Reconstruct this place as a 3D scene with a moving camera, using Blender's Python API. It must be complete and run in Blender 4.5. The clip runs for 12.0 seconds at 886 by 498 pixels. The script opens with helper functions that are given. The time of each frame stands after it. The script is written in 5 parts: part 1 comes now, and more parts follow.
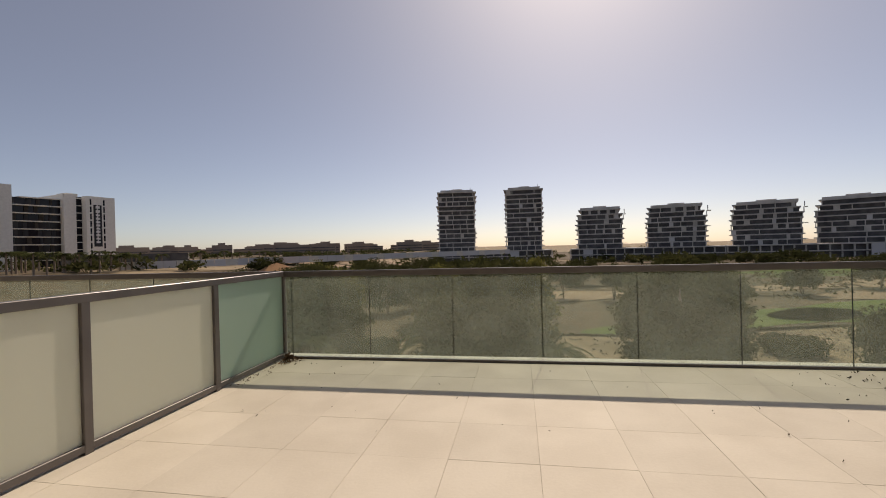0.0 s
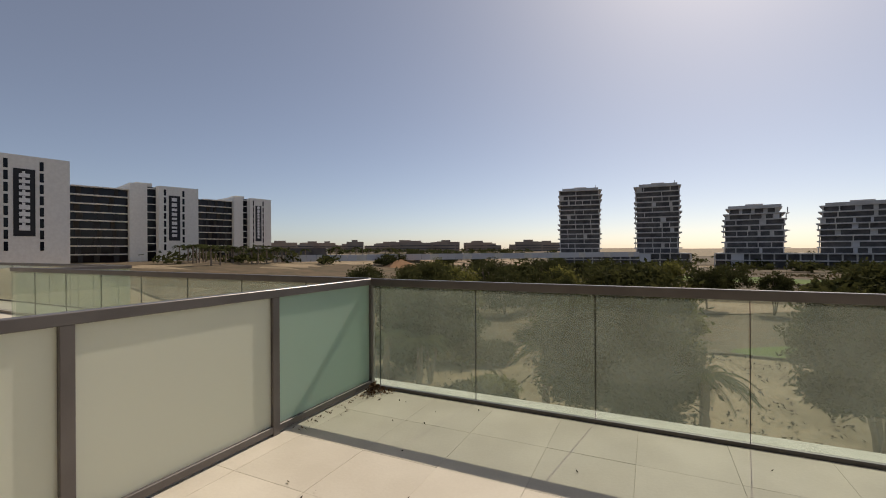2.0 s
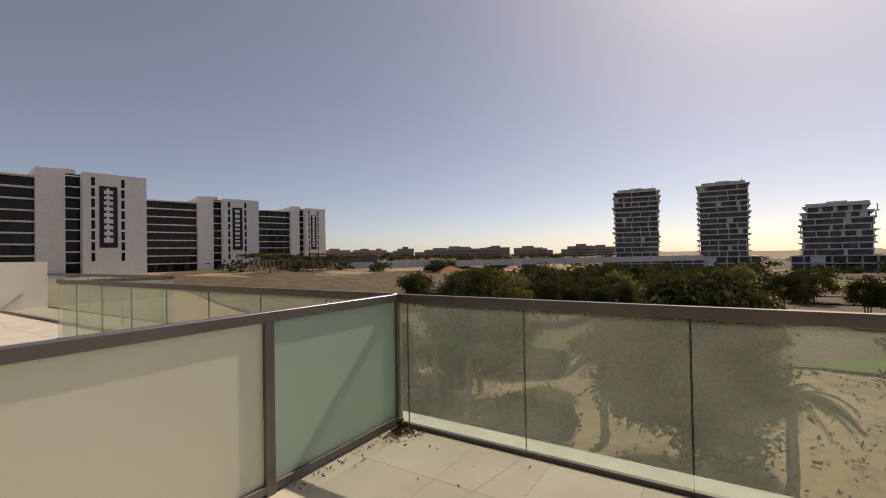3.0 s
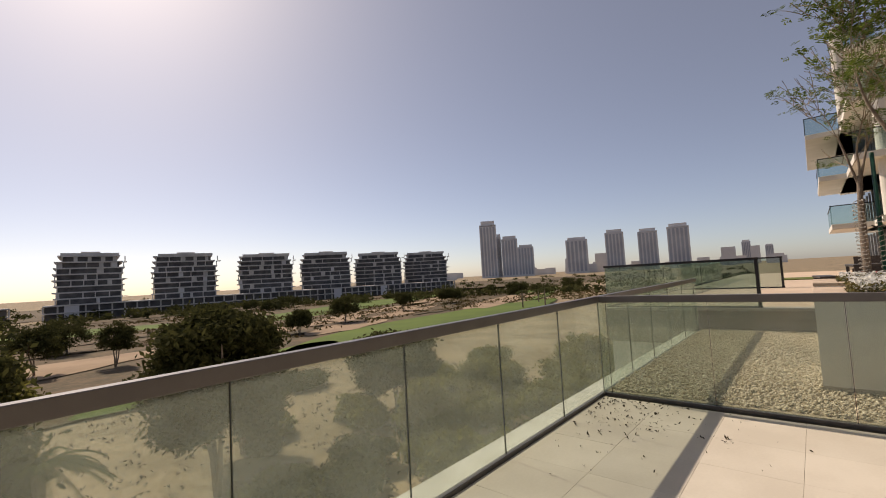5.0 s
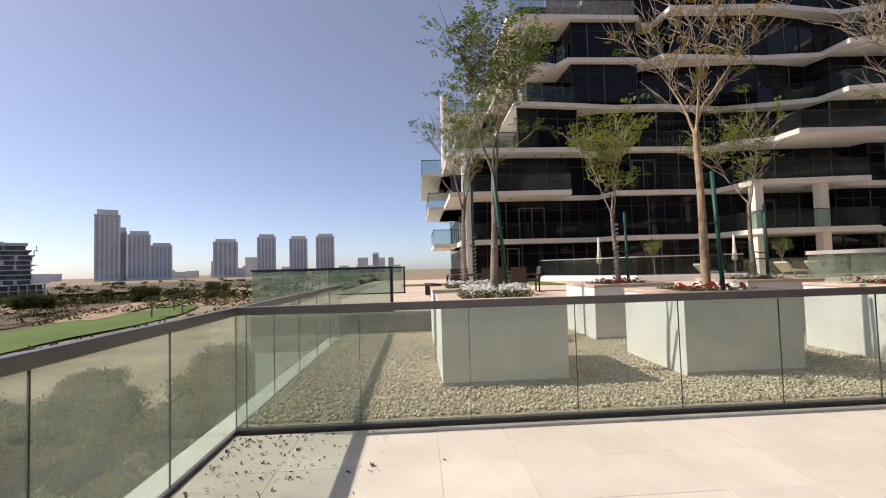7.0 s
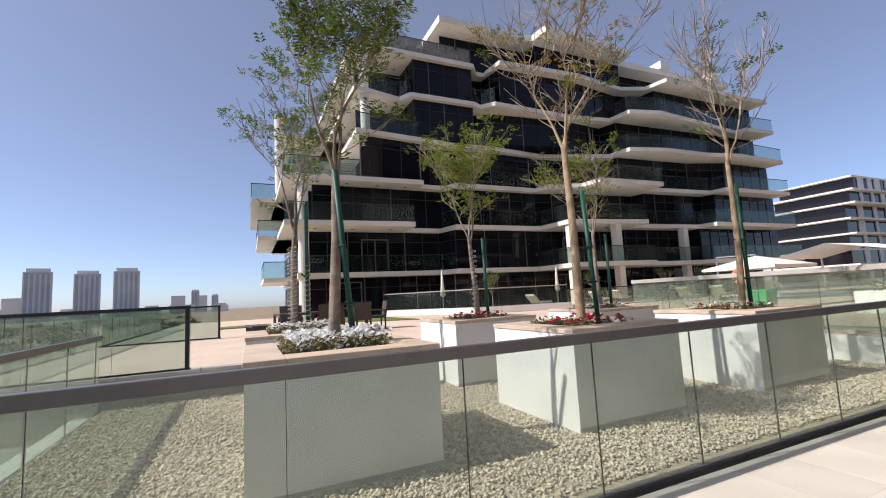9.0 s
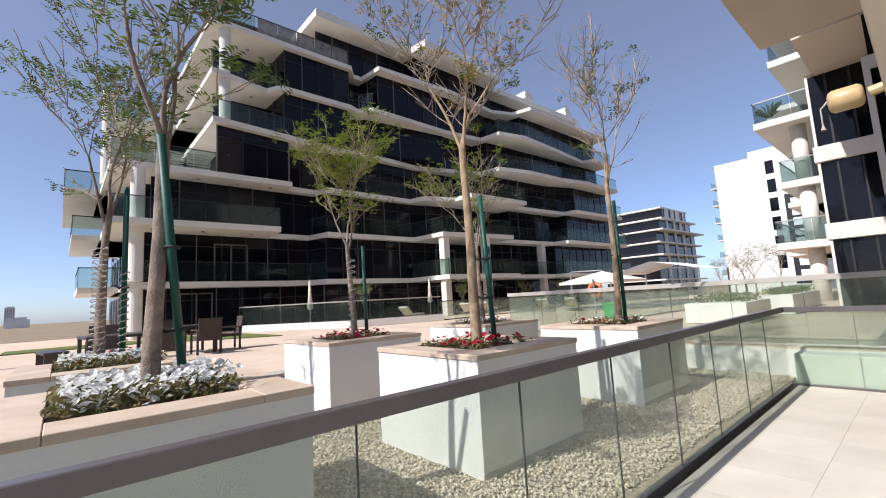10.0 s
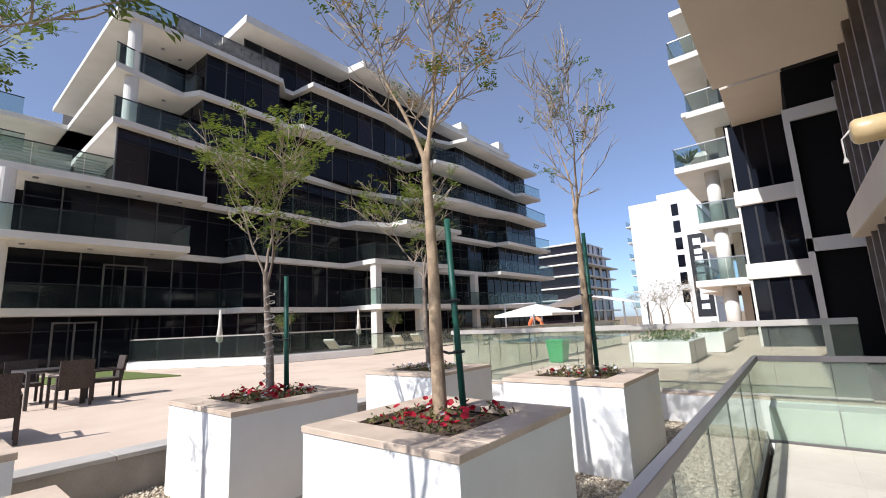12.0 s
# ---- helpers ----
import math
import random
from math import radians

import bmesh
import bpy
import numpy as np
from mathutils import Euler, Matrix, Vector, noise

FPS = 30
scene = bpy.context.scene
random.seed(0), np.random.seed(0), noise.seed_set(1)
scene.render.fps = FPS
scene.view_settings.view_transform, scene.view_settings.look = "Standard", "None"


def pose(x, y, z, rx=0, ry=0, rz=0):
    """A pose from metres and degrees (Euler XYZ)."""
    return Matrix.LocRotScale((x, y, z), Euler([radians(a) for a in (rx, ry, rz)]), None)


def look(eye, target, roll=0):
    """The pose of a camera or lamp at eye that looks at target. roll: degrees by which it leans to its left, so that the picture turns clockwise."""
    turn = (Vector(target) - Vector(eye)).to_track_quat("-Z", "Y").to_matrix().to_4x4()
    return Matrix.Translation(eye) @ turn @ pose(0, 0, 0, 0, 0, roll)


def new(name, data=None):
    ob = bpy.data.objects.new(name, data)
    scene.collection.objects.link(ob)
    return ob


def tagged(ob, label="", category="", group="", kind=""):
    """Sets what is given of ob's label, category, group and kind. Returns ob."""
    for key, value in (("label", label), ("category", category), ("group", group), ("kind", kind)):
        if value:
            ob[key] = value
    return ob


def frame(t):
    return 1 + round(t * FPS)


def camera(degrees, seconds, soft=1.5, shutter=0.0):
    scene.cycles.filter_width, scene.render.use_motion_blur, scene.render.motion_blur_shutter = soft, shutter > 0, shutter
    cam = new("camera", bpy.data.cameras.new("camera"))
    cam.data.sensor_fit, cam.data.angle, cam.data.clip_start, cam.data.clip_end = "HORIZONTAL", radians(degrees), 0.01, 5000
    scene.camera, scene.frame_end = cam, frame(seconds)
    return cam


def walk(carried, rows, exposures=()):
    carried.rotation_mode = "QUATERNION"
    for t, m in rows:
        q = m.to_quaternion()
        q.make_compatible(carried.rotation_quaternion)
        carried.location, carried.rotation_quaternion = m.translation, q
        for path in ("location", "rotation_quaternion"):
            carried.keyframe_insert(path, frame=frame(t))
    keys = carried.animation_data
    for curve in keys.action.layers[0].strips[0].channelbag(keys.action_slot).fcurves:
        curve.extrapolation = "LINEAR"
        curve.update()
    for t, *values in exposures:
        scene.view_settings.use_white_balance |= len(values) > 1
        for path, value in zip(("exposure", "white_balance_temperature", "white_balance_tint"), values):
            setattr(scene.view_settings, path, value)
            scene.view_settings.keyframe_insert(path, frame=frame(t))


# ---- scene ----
cam = camera(91.4, 12.0, 1.0)

PATH = [
    (0, (3.104, -5.274, 1.414), (2.756, -3.304, 1.406), -1.5),
    (0.5, (3.114, -4.947, 1.41), (2.858, -2.963, 1.405), -0.6),
    (1, (3.067, -4.556, 1.407), (2.775, -2.577, 1.398), -0.4),
    (1.5, (2.918, -4.168, 1.433), (2.236, -2.288, 1.422), -0.3),
    (2, (2.694, -3.82, 1.465), (1.829, -2.016, 1.463), -0.3),
    (2.5, (2.509, -3.444, 1.486), (1.44, -1.754, 1.492), -0.1),
    (2.7, (2.441, -3.278, 1.486), (1.349, -1.603, 1.504), -0.5),
    (4.3, (2.384, -2.285, 1.507), (2.507, -0.291, 1.594), -2.7),
    (4.4, (2.398, -2.248, 1.487), (2.72, -0.277, 1.588), -2.1),
    (4.5, (2.423, -2.2, 1.484), (2.957, -0.275, 1.587), -1.9),
    (4.6, (2.442, -2.155, 1.475), (3.194, -0.304, 1.585), -1.6),
    (4.7, (2.459, -2.108, 1.479), (3.5, -0.404, 1.6), -1.9),
    (5, (2.502, -2.014, 1.479), (4.019, -0.718, 1.609), -3.2),
    (5.5, (2.624, -1.936, 1.461), (4.473, -1.181, 1.562), -3.1),
    (6, (2.864, -1.861, 1.455), (4.813, -1.424, 1.55), -2.2),
    (6.5, (3.146, -1.8, 1.458), (5.135, -1.608, 1.546), -1.8),
    (7, (3.486, -1.708, 1.466), (5.48, -1.826, 1.552), -1.6),
    (7.5, (3.886, -1.691, 1.461), (5.85, -2.057, 1.55), -1.6),
    (7.7, (4.049, -1.705, 1.477), (6.003, -2.122, 1.569), -1.6),
    (9.3, (5.447, -2.057, 1.464), (7.182, -3.027, 1.683), -2.7),
    (9.5, (5.638, -2.09, 1.508), (7.307, -3.171, 1.719), -2.3),
    (10, (6.016, -2.303, 1.55), (7.501, -3.623, 1.783), -3.2),
    (10.5, (6.36, -2.513, 1.602), (7.76, -3.918, 1.861), -2.5),
    (11, (6.665, -2.66, 1.627), (7.959, -4.159, 1.912), -2.3),
    (11.5, (6.881, -2.771, 1.711), (8.125, -4.305, 2.021), -2.4),
    (12, (7.063, -2.919, 1.797), (8.295, -4.458, 2.138), -2.7),
]
EXPOSURES = [(0.0, -0.25, 7800, 15), (0.6, -0.5, 7800, 15), (1.0, -0.5, 7800, 15), (1.5, -0.4, 7700, 14), (2.0, -0.22, 7300, 11), (2.5, -0.14, 7800, 15), (4.3, -0.22, 8000, 16),
             (5.0, -0.02, 7800, 16), (5.5, 0.18, 7400, 16), (7.0, 0.38, 6700, 15), (9.5, 0.48, 6150, 14), (12.0, 0.56, 5850, 11)]
walk(cam, [(t, look(eye, target, roll)) for t, eye, target, roll in PATH], EXPOSURES)

# ---- world and sun ----
SUN_DIR = Vector((0.17, 1.04, 1.0)).normalized()
world = bpy.data.worlds.new("sky_world")
scene.world = world
world.use_nodes = True
wn = world.node_tree.nodes
sky = wn.new("ShaderNodeTexSky")
sky.sky_type = "NISHITA"
sky.sun_disc = False
sky.sun_elevation = math.asin(SUN_DIR.z)
sky.sun_rotation = math.atan2(SUN_DIR.x, SUN_DIR.y)
sky.altitude = 0
sky.air_density = 0.58
sky.dust_density = 0.8
sky.ozone_density = 1.9
wn["Background"].inputs["Strength"].default_value = 0.11
# thin even desert haze over the clear sky
haze = wn.new("ShaderNodeMix")
haze.data_type = "RGBA"
haze.blend_type = "ADD"
haze.inputs["Factor"].default_value = 1.0
haze.inputs["B"].default_value = (0.84, 0.79, 0.78, 1)
warm = wn.new("ShaderNodeMix")
warm.data_type = "RGBA"
warm.blend_type = "MULTIPLY"
warm.inputs["Factor"].default_value = 1.0
warm.inputs["B"].default_value = (0.93, 0.95, 0.96, 1)
world.node_tree.links.new(sky.outputs[0], warm.inputs["A"])
world.node_tree.links.new(warm.outputs["Result"], haze.inputs["A"])
world.node_tree.links.new(haze.outputs["Result"], wn["Background"].inputs["Color"])
sun_data = bpy.data.lights.new("sun", "SUN")
sun_data.energy = 4.1
sun_data.angle = radians(0.53)
sun_data.color = (1.0, 0.94, 0.86)
sun_ob = new("sun", sun_data)
sun_ob.matrix_world = look(SUN_DIR * 50, (0, 0, 0))


# ---- materials ----
def material(name, c1, c2=None, scale=3.0, rough=0.6, metal=0.0, bump=0.0, bump_scale=60.0, spec=0.4, per_object=0.0, fine=0.25):
    """Two colours mixed by a coarse and a fine noise at real size, with a little relief."""
    m = bpy.data.materials.new(name)
    m.use_nodes = True
    nt = m.node_tree
    n, l = nt.nodes, nt.links
    bsdf = n["Principled BSDF"]
    bsdf.inputs["Roughness"].default_value = rough
    bsdf.inputs["Metallic"].default_value = metal
    bsdf.inputs["Specular IOR Level"].default_value = spec
    c2 = c2 or tuple(c * 0.82 for c in c1)
    tc = n.new("ShaderNodeNewGeometry")
    n1 = n.new("ShaderNodeTexNoise")
    n1.inputs["Scale"].default_value = scale
    n1.inputs["Detail"].default_value = 4
    l.new(tc.outputs["Position"], n1.inputs["Vector"])
    n2 = n.new("ShaderNodeTexNoise")
    n2.inputs["Scale"].default_value = bump_scale
    n2.inputs["Detail"].default_value = 3
    l.new(tc.outputs["Position"], n2.inputs["Vector"])
    add = n.new("ShaderNodeMath")
    add.operation = "MULTIPLY_ADD"
    l.new(n2.outputs["Fac"], add.inputs[0])
    add.inputs[1].default_value = fine
    l.new(n1.outputs["Fac"], add.inputs[2])
    ramp = n.new("ShaderNodeMapRange")
    ramp.inputs["From Min"].default_value = 0.35 + fine * 0.5
    ramp.inputs["From Max"].default_value = 0.65 + fine * 0.5
    l.new(add.outputs[0], ramp.inputs["Value"])
    mix = n.new("ShaderNodeMix")
    mix.data_type = "RGBA"
    mix.inputs["A"].default_value = (*c1, 1)
    mix.inputs["B"].default_value = (*c2, 1)
    l.new(ramp.outputs["Result"], mix.inputs["Factor"])
    out = mix.outputs["Result"]
    if per_object:
        info = n.new("ShaderNodeObjectInfo")
        mr = n.new("ShaderNodeMapRange")
        mr.inputs["To Min"].default_value = 1 - per_object
        mr.inputs["To Max"].default_value = 1 + per_object
        l.new(info.outputs["Random"], mr.inputs["Value"])
        hsv = n.new("ShaderNodeHueSaturation")
        l.new(out, hsv.inputs["Color"])
        l.new(mr.outputs["Result"], hsv.inputs["Value"])
        out = hsv.outputs["Color"]
    l.new(out, bsdf.inputs["Base Color"])
    if bump:
        b = n.new("ShaderNodeBump")
        b.inputs["Strength"].default_value = bump
        b.inputs["Distance"].default_value = 0.01
        l.new(n2.outputs["Fac"], b.inputs["Height"])
        l.new(b.outputs["Normal"], bsdf.inputs["Normal"])
    return m


def island_material(name, c1, c2, rough=0.6, translucent=0.0, spec=0.3):
    """Colour that varies from piece to piece of a joined mesh."""
    m = bpy.data.materials.new(name)
    m.use_nodes = True
    n, l = m.node_tree.nodes, m.node_tree.links
    bsdf = n["Principled BSDF"]
    bsdf.inputs["Roughness"].default_value = rough
    bsdf.inputs["Specular IOR Level"].default_value = spec
    g = n.new("ShaderNodeNewGeometry")
    mix = n.new("ShaderNodeMix")
    mix.data_type = "RGBA"
    mix.inputs["A"].default_value = (*c1, 1)
    mix.inputs["B"].default_value = (*c2, 1)
    l.new(g.outputs["Random Per Island"], mix.inputs["Factor"])
    l.new(mix.outputs["Result"], bsdf.inputs["Base Color"])
    if translucent:
        tr = n.new("ShaderNodeBsdfTranslucent")
        l.new(mix.outputs["Result"], tr.inputs["Color"])
        sh = n.new("ShaderNodeMixShader")
        sh.inputs[0].default_value = translucent
        l.new(bsdf.outputs[0], sh.inputs[1])
        l.new(tr.outputs[0], sh.inputs[2])
        l.new(sh.outputs[0], n["Material Output"].inputs["Surface"])
    return m


def glass_material(name, tint, dust, dust_colour):
    """Clear architectural glass: tinted see-through pane, mirror gloss by Fresnel, thin dust film."""
    m = bpy.data.materials.new(name)
    m.use_nodes = True
    n, l = m.node_tree.nodes, m.node_tree.links
    n.remove(n["Principled BSDF"])
    tr = n.new("ShaderNodeBsdfTransparent")
    tr.inputs["Color"].default_value = (*tint, 1)
    di = n.new("ShaderNodeBsdfDiffuse")
    di.inputs["Color"].default_value = (*dust_colour, 1)
    tl = n.new("ShaderNodeBsdfTranslucent")
    tl.inputs["Color"].default_value = (*dust_colour, 1)
    film = n.new("ShaderNodeMixShader")
    film.inputs[0].default_value = 0.5
    l.new(di.outputs[0], film.inputs[1])
    l.new(tl.outputs[0], film.inputs[2])
    g = n.new("ShaderNodeNewGeometry")
    ns = n.new("ShaderNodeTexNoise")
    ns.inputs["Scale"].default_value = 2.5
    ns.inputs["Detail"].default_value = 6
    l.new(g.outputs["Position"], ns.inputs["Vector"])
    mr = n.new("ShaderNodeMapRange")
    mr.inputs["From Min"].default_value = 0.3
    mr.inputs["From Max"].default_value = 0.7
    mr.inputs["To Min"].default_value = dust * 0.7
    mr.inputs["To Max"].default_value = dust * 1.3
    l.new(ns.outputs["Fac"], mr.inputs["Value"])
    mix = n.new("ShaderNodeMixShader")
    l.new(mr.outputs["Result"], mix.inputs[0])
    l.new(tr.outputs[0], mix.inputs[1])
    l.new(film.outputs[0], mix.inputs[2])
    gl = n.new("ShaderNodeBsdfGlossy")
    gl.inputs["Roughness"].default_value = 0.02
    lw = n.new("ShaderNodeLayerWeight")
    lw.inputs["Blend"].default_value = 0.5
    pw = n.new("ShaderNodeMath")
    pw.operation = "POWER"
    l.new(lw.outputs["Facing"], pw.inputs[0])
    pw.inputs[1].default_value = 4.0
    fr = n.new("ShaderNodeMath")
    fr.operation = "MULTIPLY_ADD"
    l.new(pw.outputs[0], fr.inputs[0])
    fr.inputs[1].default_value = 0.35
    fr.inputs[2].default_value = 0.025
    top = n.new("ShaderNodeMixShader")
    l.new(fr.outputs[0], top.inputs[0])
    l.new(mix.outputs[0], top.inputs[1])
    l.new(gl.outputs[0], top.inputs[2])
    l.new(top.outputs[0], n["Material Output"].inputs["Surface"])
    return m


MAT = {
    "tile": material("cream_porcelain_tile", (0.645, 0.59, 0.50), (0.575, 0.52, 0.435), 1.6, 0.6, 0, 0.1, 45, 0.15, per_object=0.05),
    "deck": material("beige_deck_paving", (0.66, 0.525, 0.41), (0.58, 0.455, 0.35), 0.9, 0.85, 0, 0.15, 40, 0.08),
    # near-black in place of the shade deep inside a recess
    "void": material("recess_shade_black", (0.012, 0.011, 0.011), None, 1, 0.9, spec=0.1),
    "slat": material("brown_ribbed_screen", (0.19, 0.155, 0.13), (0.14, 0.115, 0.095), 5, 0.5),
    "grout": material("grey_grout", (0.50, 0.45, 0.375), None, 6, 0.9),
    "ledge": material("painted_concrete_ledge", (0.62, 0.61, 0.55), (0.5, 0.49, 0.43), 2.5, 0.8, 0, 0.25, 50),
    "bronze": material("bronze_painted_aluminium", (0.15, 0.135, 0.132), (0.125, 0.112, 0.11), 4, 0.36, 0.25, 0.05, 200, 0.5),
    "clear": glass_material("clear_rail_glass", (0.87, 0.915, 0.875), 0.12, (0.62, 0.67, 0.58)),
    "pane_green": glass_material("green_balcony_glass", (0.76, 0.83, 0.81), 0.025, (0.5, 0.56, 0.53)),
    "edge": material("dark_glass_joint", (0.035, 0.042, 0.04), None, 5, 0.2),
    "white": material("white_render", (0.80, 0.78, 0.74), (0.73, 0.71, 0.67), 1.2, 0.85, 0, 0.2, 70),
    "stone": material("beige_limestone_coping", (0.62, 0.49, 0.37), (0.50, 0.385, 0.285), 3.5, 0.6, 0, 0.15, 60, per_object=0.05),
    "concrete": material("raw_concrete", (0.36, 0.32, 0.27), (0.27, 0.24, 0.2), 2.2, 0.9, 0, 0.3, 40),
    "coping_grey": material("grey_stone_edge", (0.47, 0.43, 0.385), (0.40, 0.365, 0.32), 3, 0.75, 0, 0.15, 60, per_object=0.06),
    "gravel_bed": material("gravel_bed", (0.48, 0.40, 0.29), (0.3, 0.24, 0.17), 18, 0.95, 0, 0.8, 40),
    "gravel": island_material("gravel_stones", (0.74, 0.65, 0.51), (0.42, 0.34, 0.24), 0.9),
    "soil": material("planter_soil", (0.13, 0.085, 0.05), (0.07, 0.045, 0.03), 12, 0.95, 0, 0.8, 50),
    "bark": material("grey_tree_bark", (0.33, 0.26, 0.20), (0.17, 0.13, 0.10), 9, 0.9, 0, 0.9, 60),
    "bark_tan": material("tan_tree_bark", (0.44, 0.32, 0.20), (0.26, 0.18, 0.11), 9, 0.9, 0, 0.9, 60),
    "twig": material("pale_twig", (0.38, 0.31, 0.23), (0.26, 0.2, 0.14), 9, 0.9),
    "leaf": island_material("fresh_tree_leaves", (0.15, 0.20, 0.035), (0.06, 0.10, 0.02), 0.55, 0.4),
    "leaf_lime": island_material("lime_tree_leaves", (0.23, 0.27, 0.03), (0.10, 0.15, 0.02), 0.55, 0.4),
    "leaf_dry": island_material("dry_yellow_leaves", (0.42, 0.25, 0.05), (0.24, 0.17, 0.04), 0.6, 0.35),
    "leaf_dark": island_material("desert_tree_foliage", (0.085, 0.085, 0.032), (0.055, 0.060, 0.022), 0.95, 0.3, 0.05),
    "leaf_bush": island_material("bright_bush_foliage", (0.20, 0.185, 0.055), (0.13, 0.13, 0.038), 0.9, 0.5, 0.05),
    "dry_tuft": island_material("dry_brown_tufts", (0.13, 0.085, 0.04), (0.075, 0.075, 0.025), 0.95, 0.2, 0.05),
    "palm": island_material("palm_fronds", (0.10, 0.11, 0.035), (0.05, 0.06, 0.02), 0.9, 0.2, 0.1),
    "petal_white": island_material("white_petals", (0.86, 0.86, 0.83), (0.78, 0.78, 0.75), 0.6, 0.45),
    "petal_red": island_material("red_petals", (0.42, 0.012, 0.03), (0.30, 0.006, 0.02), 0.6, 0.25),
    "flower_leaf": island_material("petunia_leaves", (0.10, 0.12, 0.035), (0.20, 0.15, 0.06), 0.6, 0.3),
    "stake": material("green_painted_stake", (0.012, 0.085, 0.056), (0.009, 0.06, 0.042), 7, 0.5, 0, 0.2, 30),
    "strap": material("black_rubber_strap", (0.03, 0.03, 0.032), None, 10, 0.7),
    "cable": material("white_string_light_cable", (0.50, 0.46, 0.41), (0.36, 0.33, 0.29), 10, 0.6),
    "slab": material("white_balcony_slab", (0.74, 0.70, 0.63), (0.66, 0.62, 0.555), 0.7, 0.8, 0, 0.1, 20),
    "soffit": material("beige_soffit_render", (0.62, 0.545, 0.45), (0.57, 0.50, 0.41), 0.7, 0.85, 0, 0.1, 20),
    "glazing": material("dark_curtain_glass", (0.005, 0.0055, 0.008), (0.009, 0.0095, 0.014), 0.3, 0.03, 0, 0, 10, 0.2),
    "glazing_brown": material("dark_plum_glass", (0.016, 0.011, 0.014), (0.011, 0.008, 0.010), 0.3, 0.06, 0, 0, 10, 0.3),
    "window_steel": material("grey_window_steel", (0.16, 0.155, 0.15), (0.12, 0.115, 0.11), 3, 0.45, 0.3),
    "dusty": glass_material("dust_coated_glass", (0.6, 0.6, 0.58), 0.5, (0.34, 0.33, 0.31)),
    "mullion": material("black_mullion", (0.035, 0.033, 0.035), None, 3, 0.5, 0.3),
    # darkness of unlit rooms as a core colour; also used on dark panels
    "interior": material("unlit_core_and_dark_panel", (0.05, 0.042, 0.035), None, 1, 0.9),
    "wicker": material("brown_woven_wicker", (0.085, 0.063, 0.05), (0.045, 0.033, 0.027), 40, 0.75, 0, 0.8, 160),
    "table": material("dark_table_frame", (0.06, 0.052, 0.048), None, 6, 0.4),
    "lawn": material("artificial_lawn", (0.15, 0.18, 0.045), (0.11, 0.14, 0.035), 6, 0.95, 0, 0.9, 120),
    "sail": material("white_shade_canvas", (0.82, 0.79, 0.72), (0.76, 0.73, 0.66), 2, 0.8),
    "steel": material("grey_painted_steel", (0.35, 0.35, 0.35), None, 5, 0.4, 0.6),
    "bin": material("green_plastic", (0.02, 0.33, 0.09), (0.015, 0.27, 0.07), 4, 0.5),
    "buoy": material("orange_plastic", (0.75, 0.2, 0.08), (0.68, 0.16, 0.06), 4, 0.5),
    "water": material("pool_water", (0.07, 0.22, 0.42), (0.05, 0.17, 0.36), 0.8, 0.08, 0, 0.2, 4),
    "lamp_body": material("yellowed_lamp_diffuser", (0.58, 0.43, 0.22), (0.50, 0.36, 0.18), 8, 0.35, 0, 0.05, 60),
    "sand": material("desert_sand", (0.33, 0.25, 0.155), (0.19, 0.145, 0.085), 0.09, 0.95, 0, 0.5, 1.5, fine=0.7),
    "bunker": material("bunker_sand", (0.36, 0.26, 0.17), (0.27, 0.19, 0.12), 0.1, 0.95, 0, 0.2, 1.2),
    "scrub": material("brown_scrub", (0.135, 0.09, 0.048), (0.07, 0.055, 0.026), 0.25, 0.95, 0, 0.8, 1.2, fine=0.6),
    "fairway": material("golf_fairway_grass", (0.095, 0.15, 0.014), (0.07, 0.115, 0.012), 0.08, 0.95, 0, 0.3, 1.5),
    "orange_soil": material("orange_soil", (0.46, 0.26, 0.13), (0.38, 0.2, 0.1), 0.3, 0.95),
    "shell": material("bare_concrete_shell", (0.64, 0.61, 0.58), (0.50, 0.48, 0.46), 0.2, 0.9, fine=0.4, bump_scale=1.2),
    # shade of the open floors put into the colour; also serves dark windows
    "shell_dark": material("shell_shade_and_dark_fronts", (0.15, 0.14, 0.135), (0.08, 0.075, 0.075), 0.25, 0.8),
    # tower and glass colours are lightened for distance haze; nearer panels share the first
    "far_tower": material("haze_pale_tower_and_panel", (0.66, 0.65, 0.66), (0.57, 0.56, 0.57), 0.02, 0.6),
    "far_glass": material("haze_blue_far_glass", (0.36, 0.38, 0.43), (0.28, 0.30, 0.35), 0.02, 0.3),
    "far_house": material("pale_far_housing", (0.38, 0.30, 0.245), (0.29, 0.23, 0.19), 0.03, 0.9),
    "road": material("pale_asphalt", (0.20, 0.185, 0.17), (0.16, 0.15, 0.14), 0.2, 0.9),
    "car": material("white_car_paint", (0.78, 0.78, 0.78), None, 1, 0.3),
    "sign_black": material("black_sign_banner", (0.02, 0.02, 0.024), None, 1, 0.6),
    "sign_white": material("white_sign_marks", (0.8, 0.8, 0.8), None, 1, 0.6),
    "dry_leaf": island_material("dry_fallen_leaves", (0.20, 0.10, 0.045), (0.07, 0.045, 0.025), 0.9),
    "debris": island_material("dark_debris", (0.05, 0.04, 0.03), (0.10, 0.08, 0.05), 0.9),
    "cushion": material("cream_cushion", (0.68, 0.62, 0.52), None, 5, 0.9),
}
FROST = bpy.data.materials.new("frosted_privacy_glass")
FROST.use_nodes = True
fn, fl = FROST.node_tree.nodes, FROST.node_tree.links
fb = fn["Principled BSDF"]
fb.inputs["Base Color"].default_value = (0.84, 0.85, 0.77, 1)
fb.inputs["Roughness"].default_value = 0.35
ft = fn.new("ShaderNodeBsdfTranslucent")
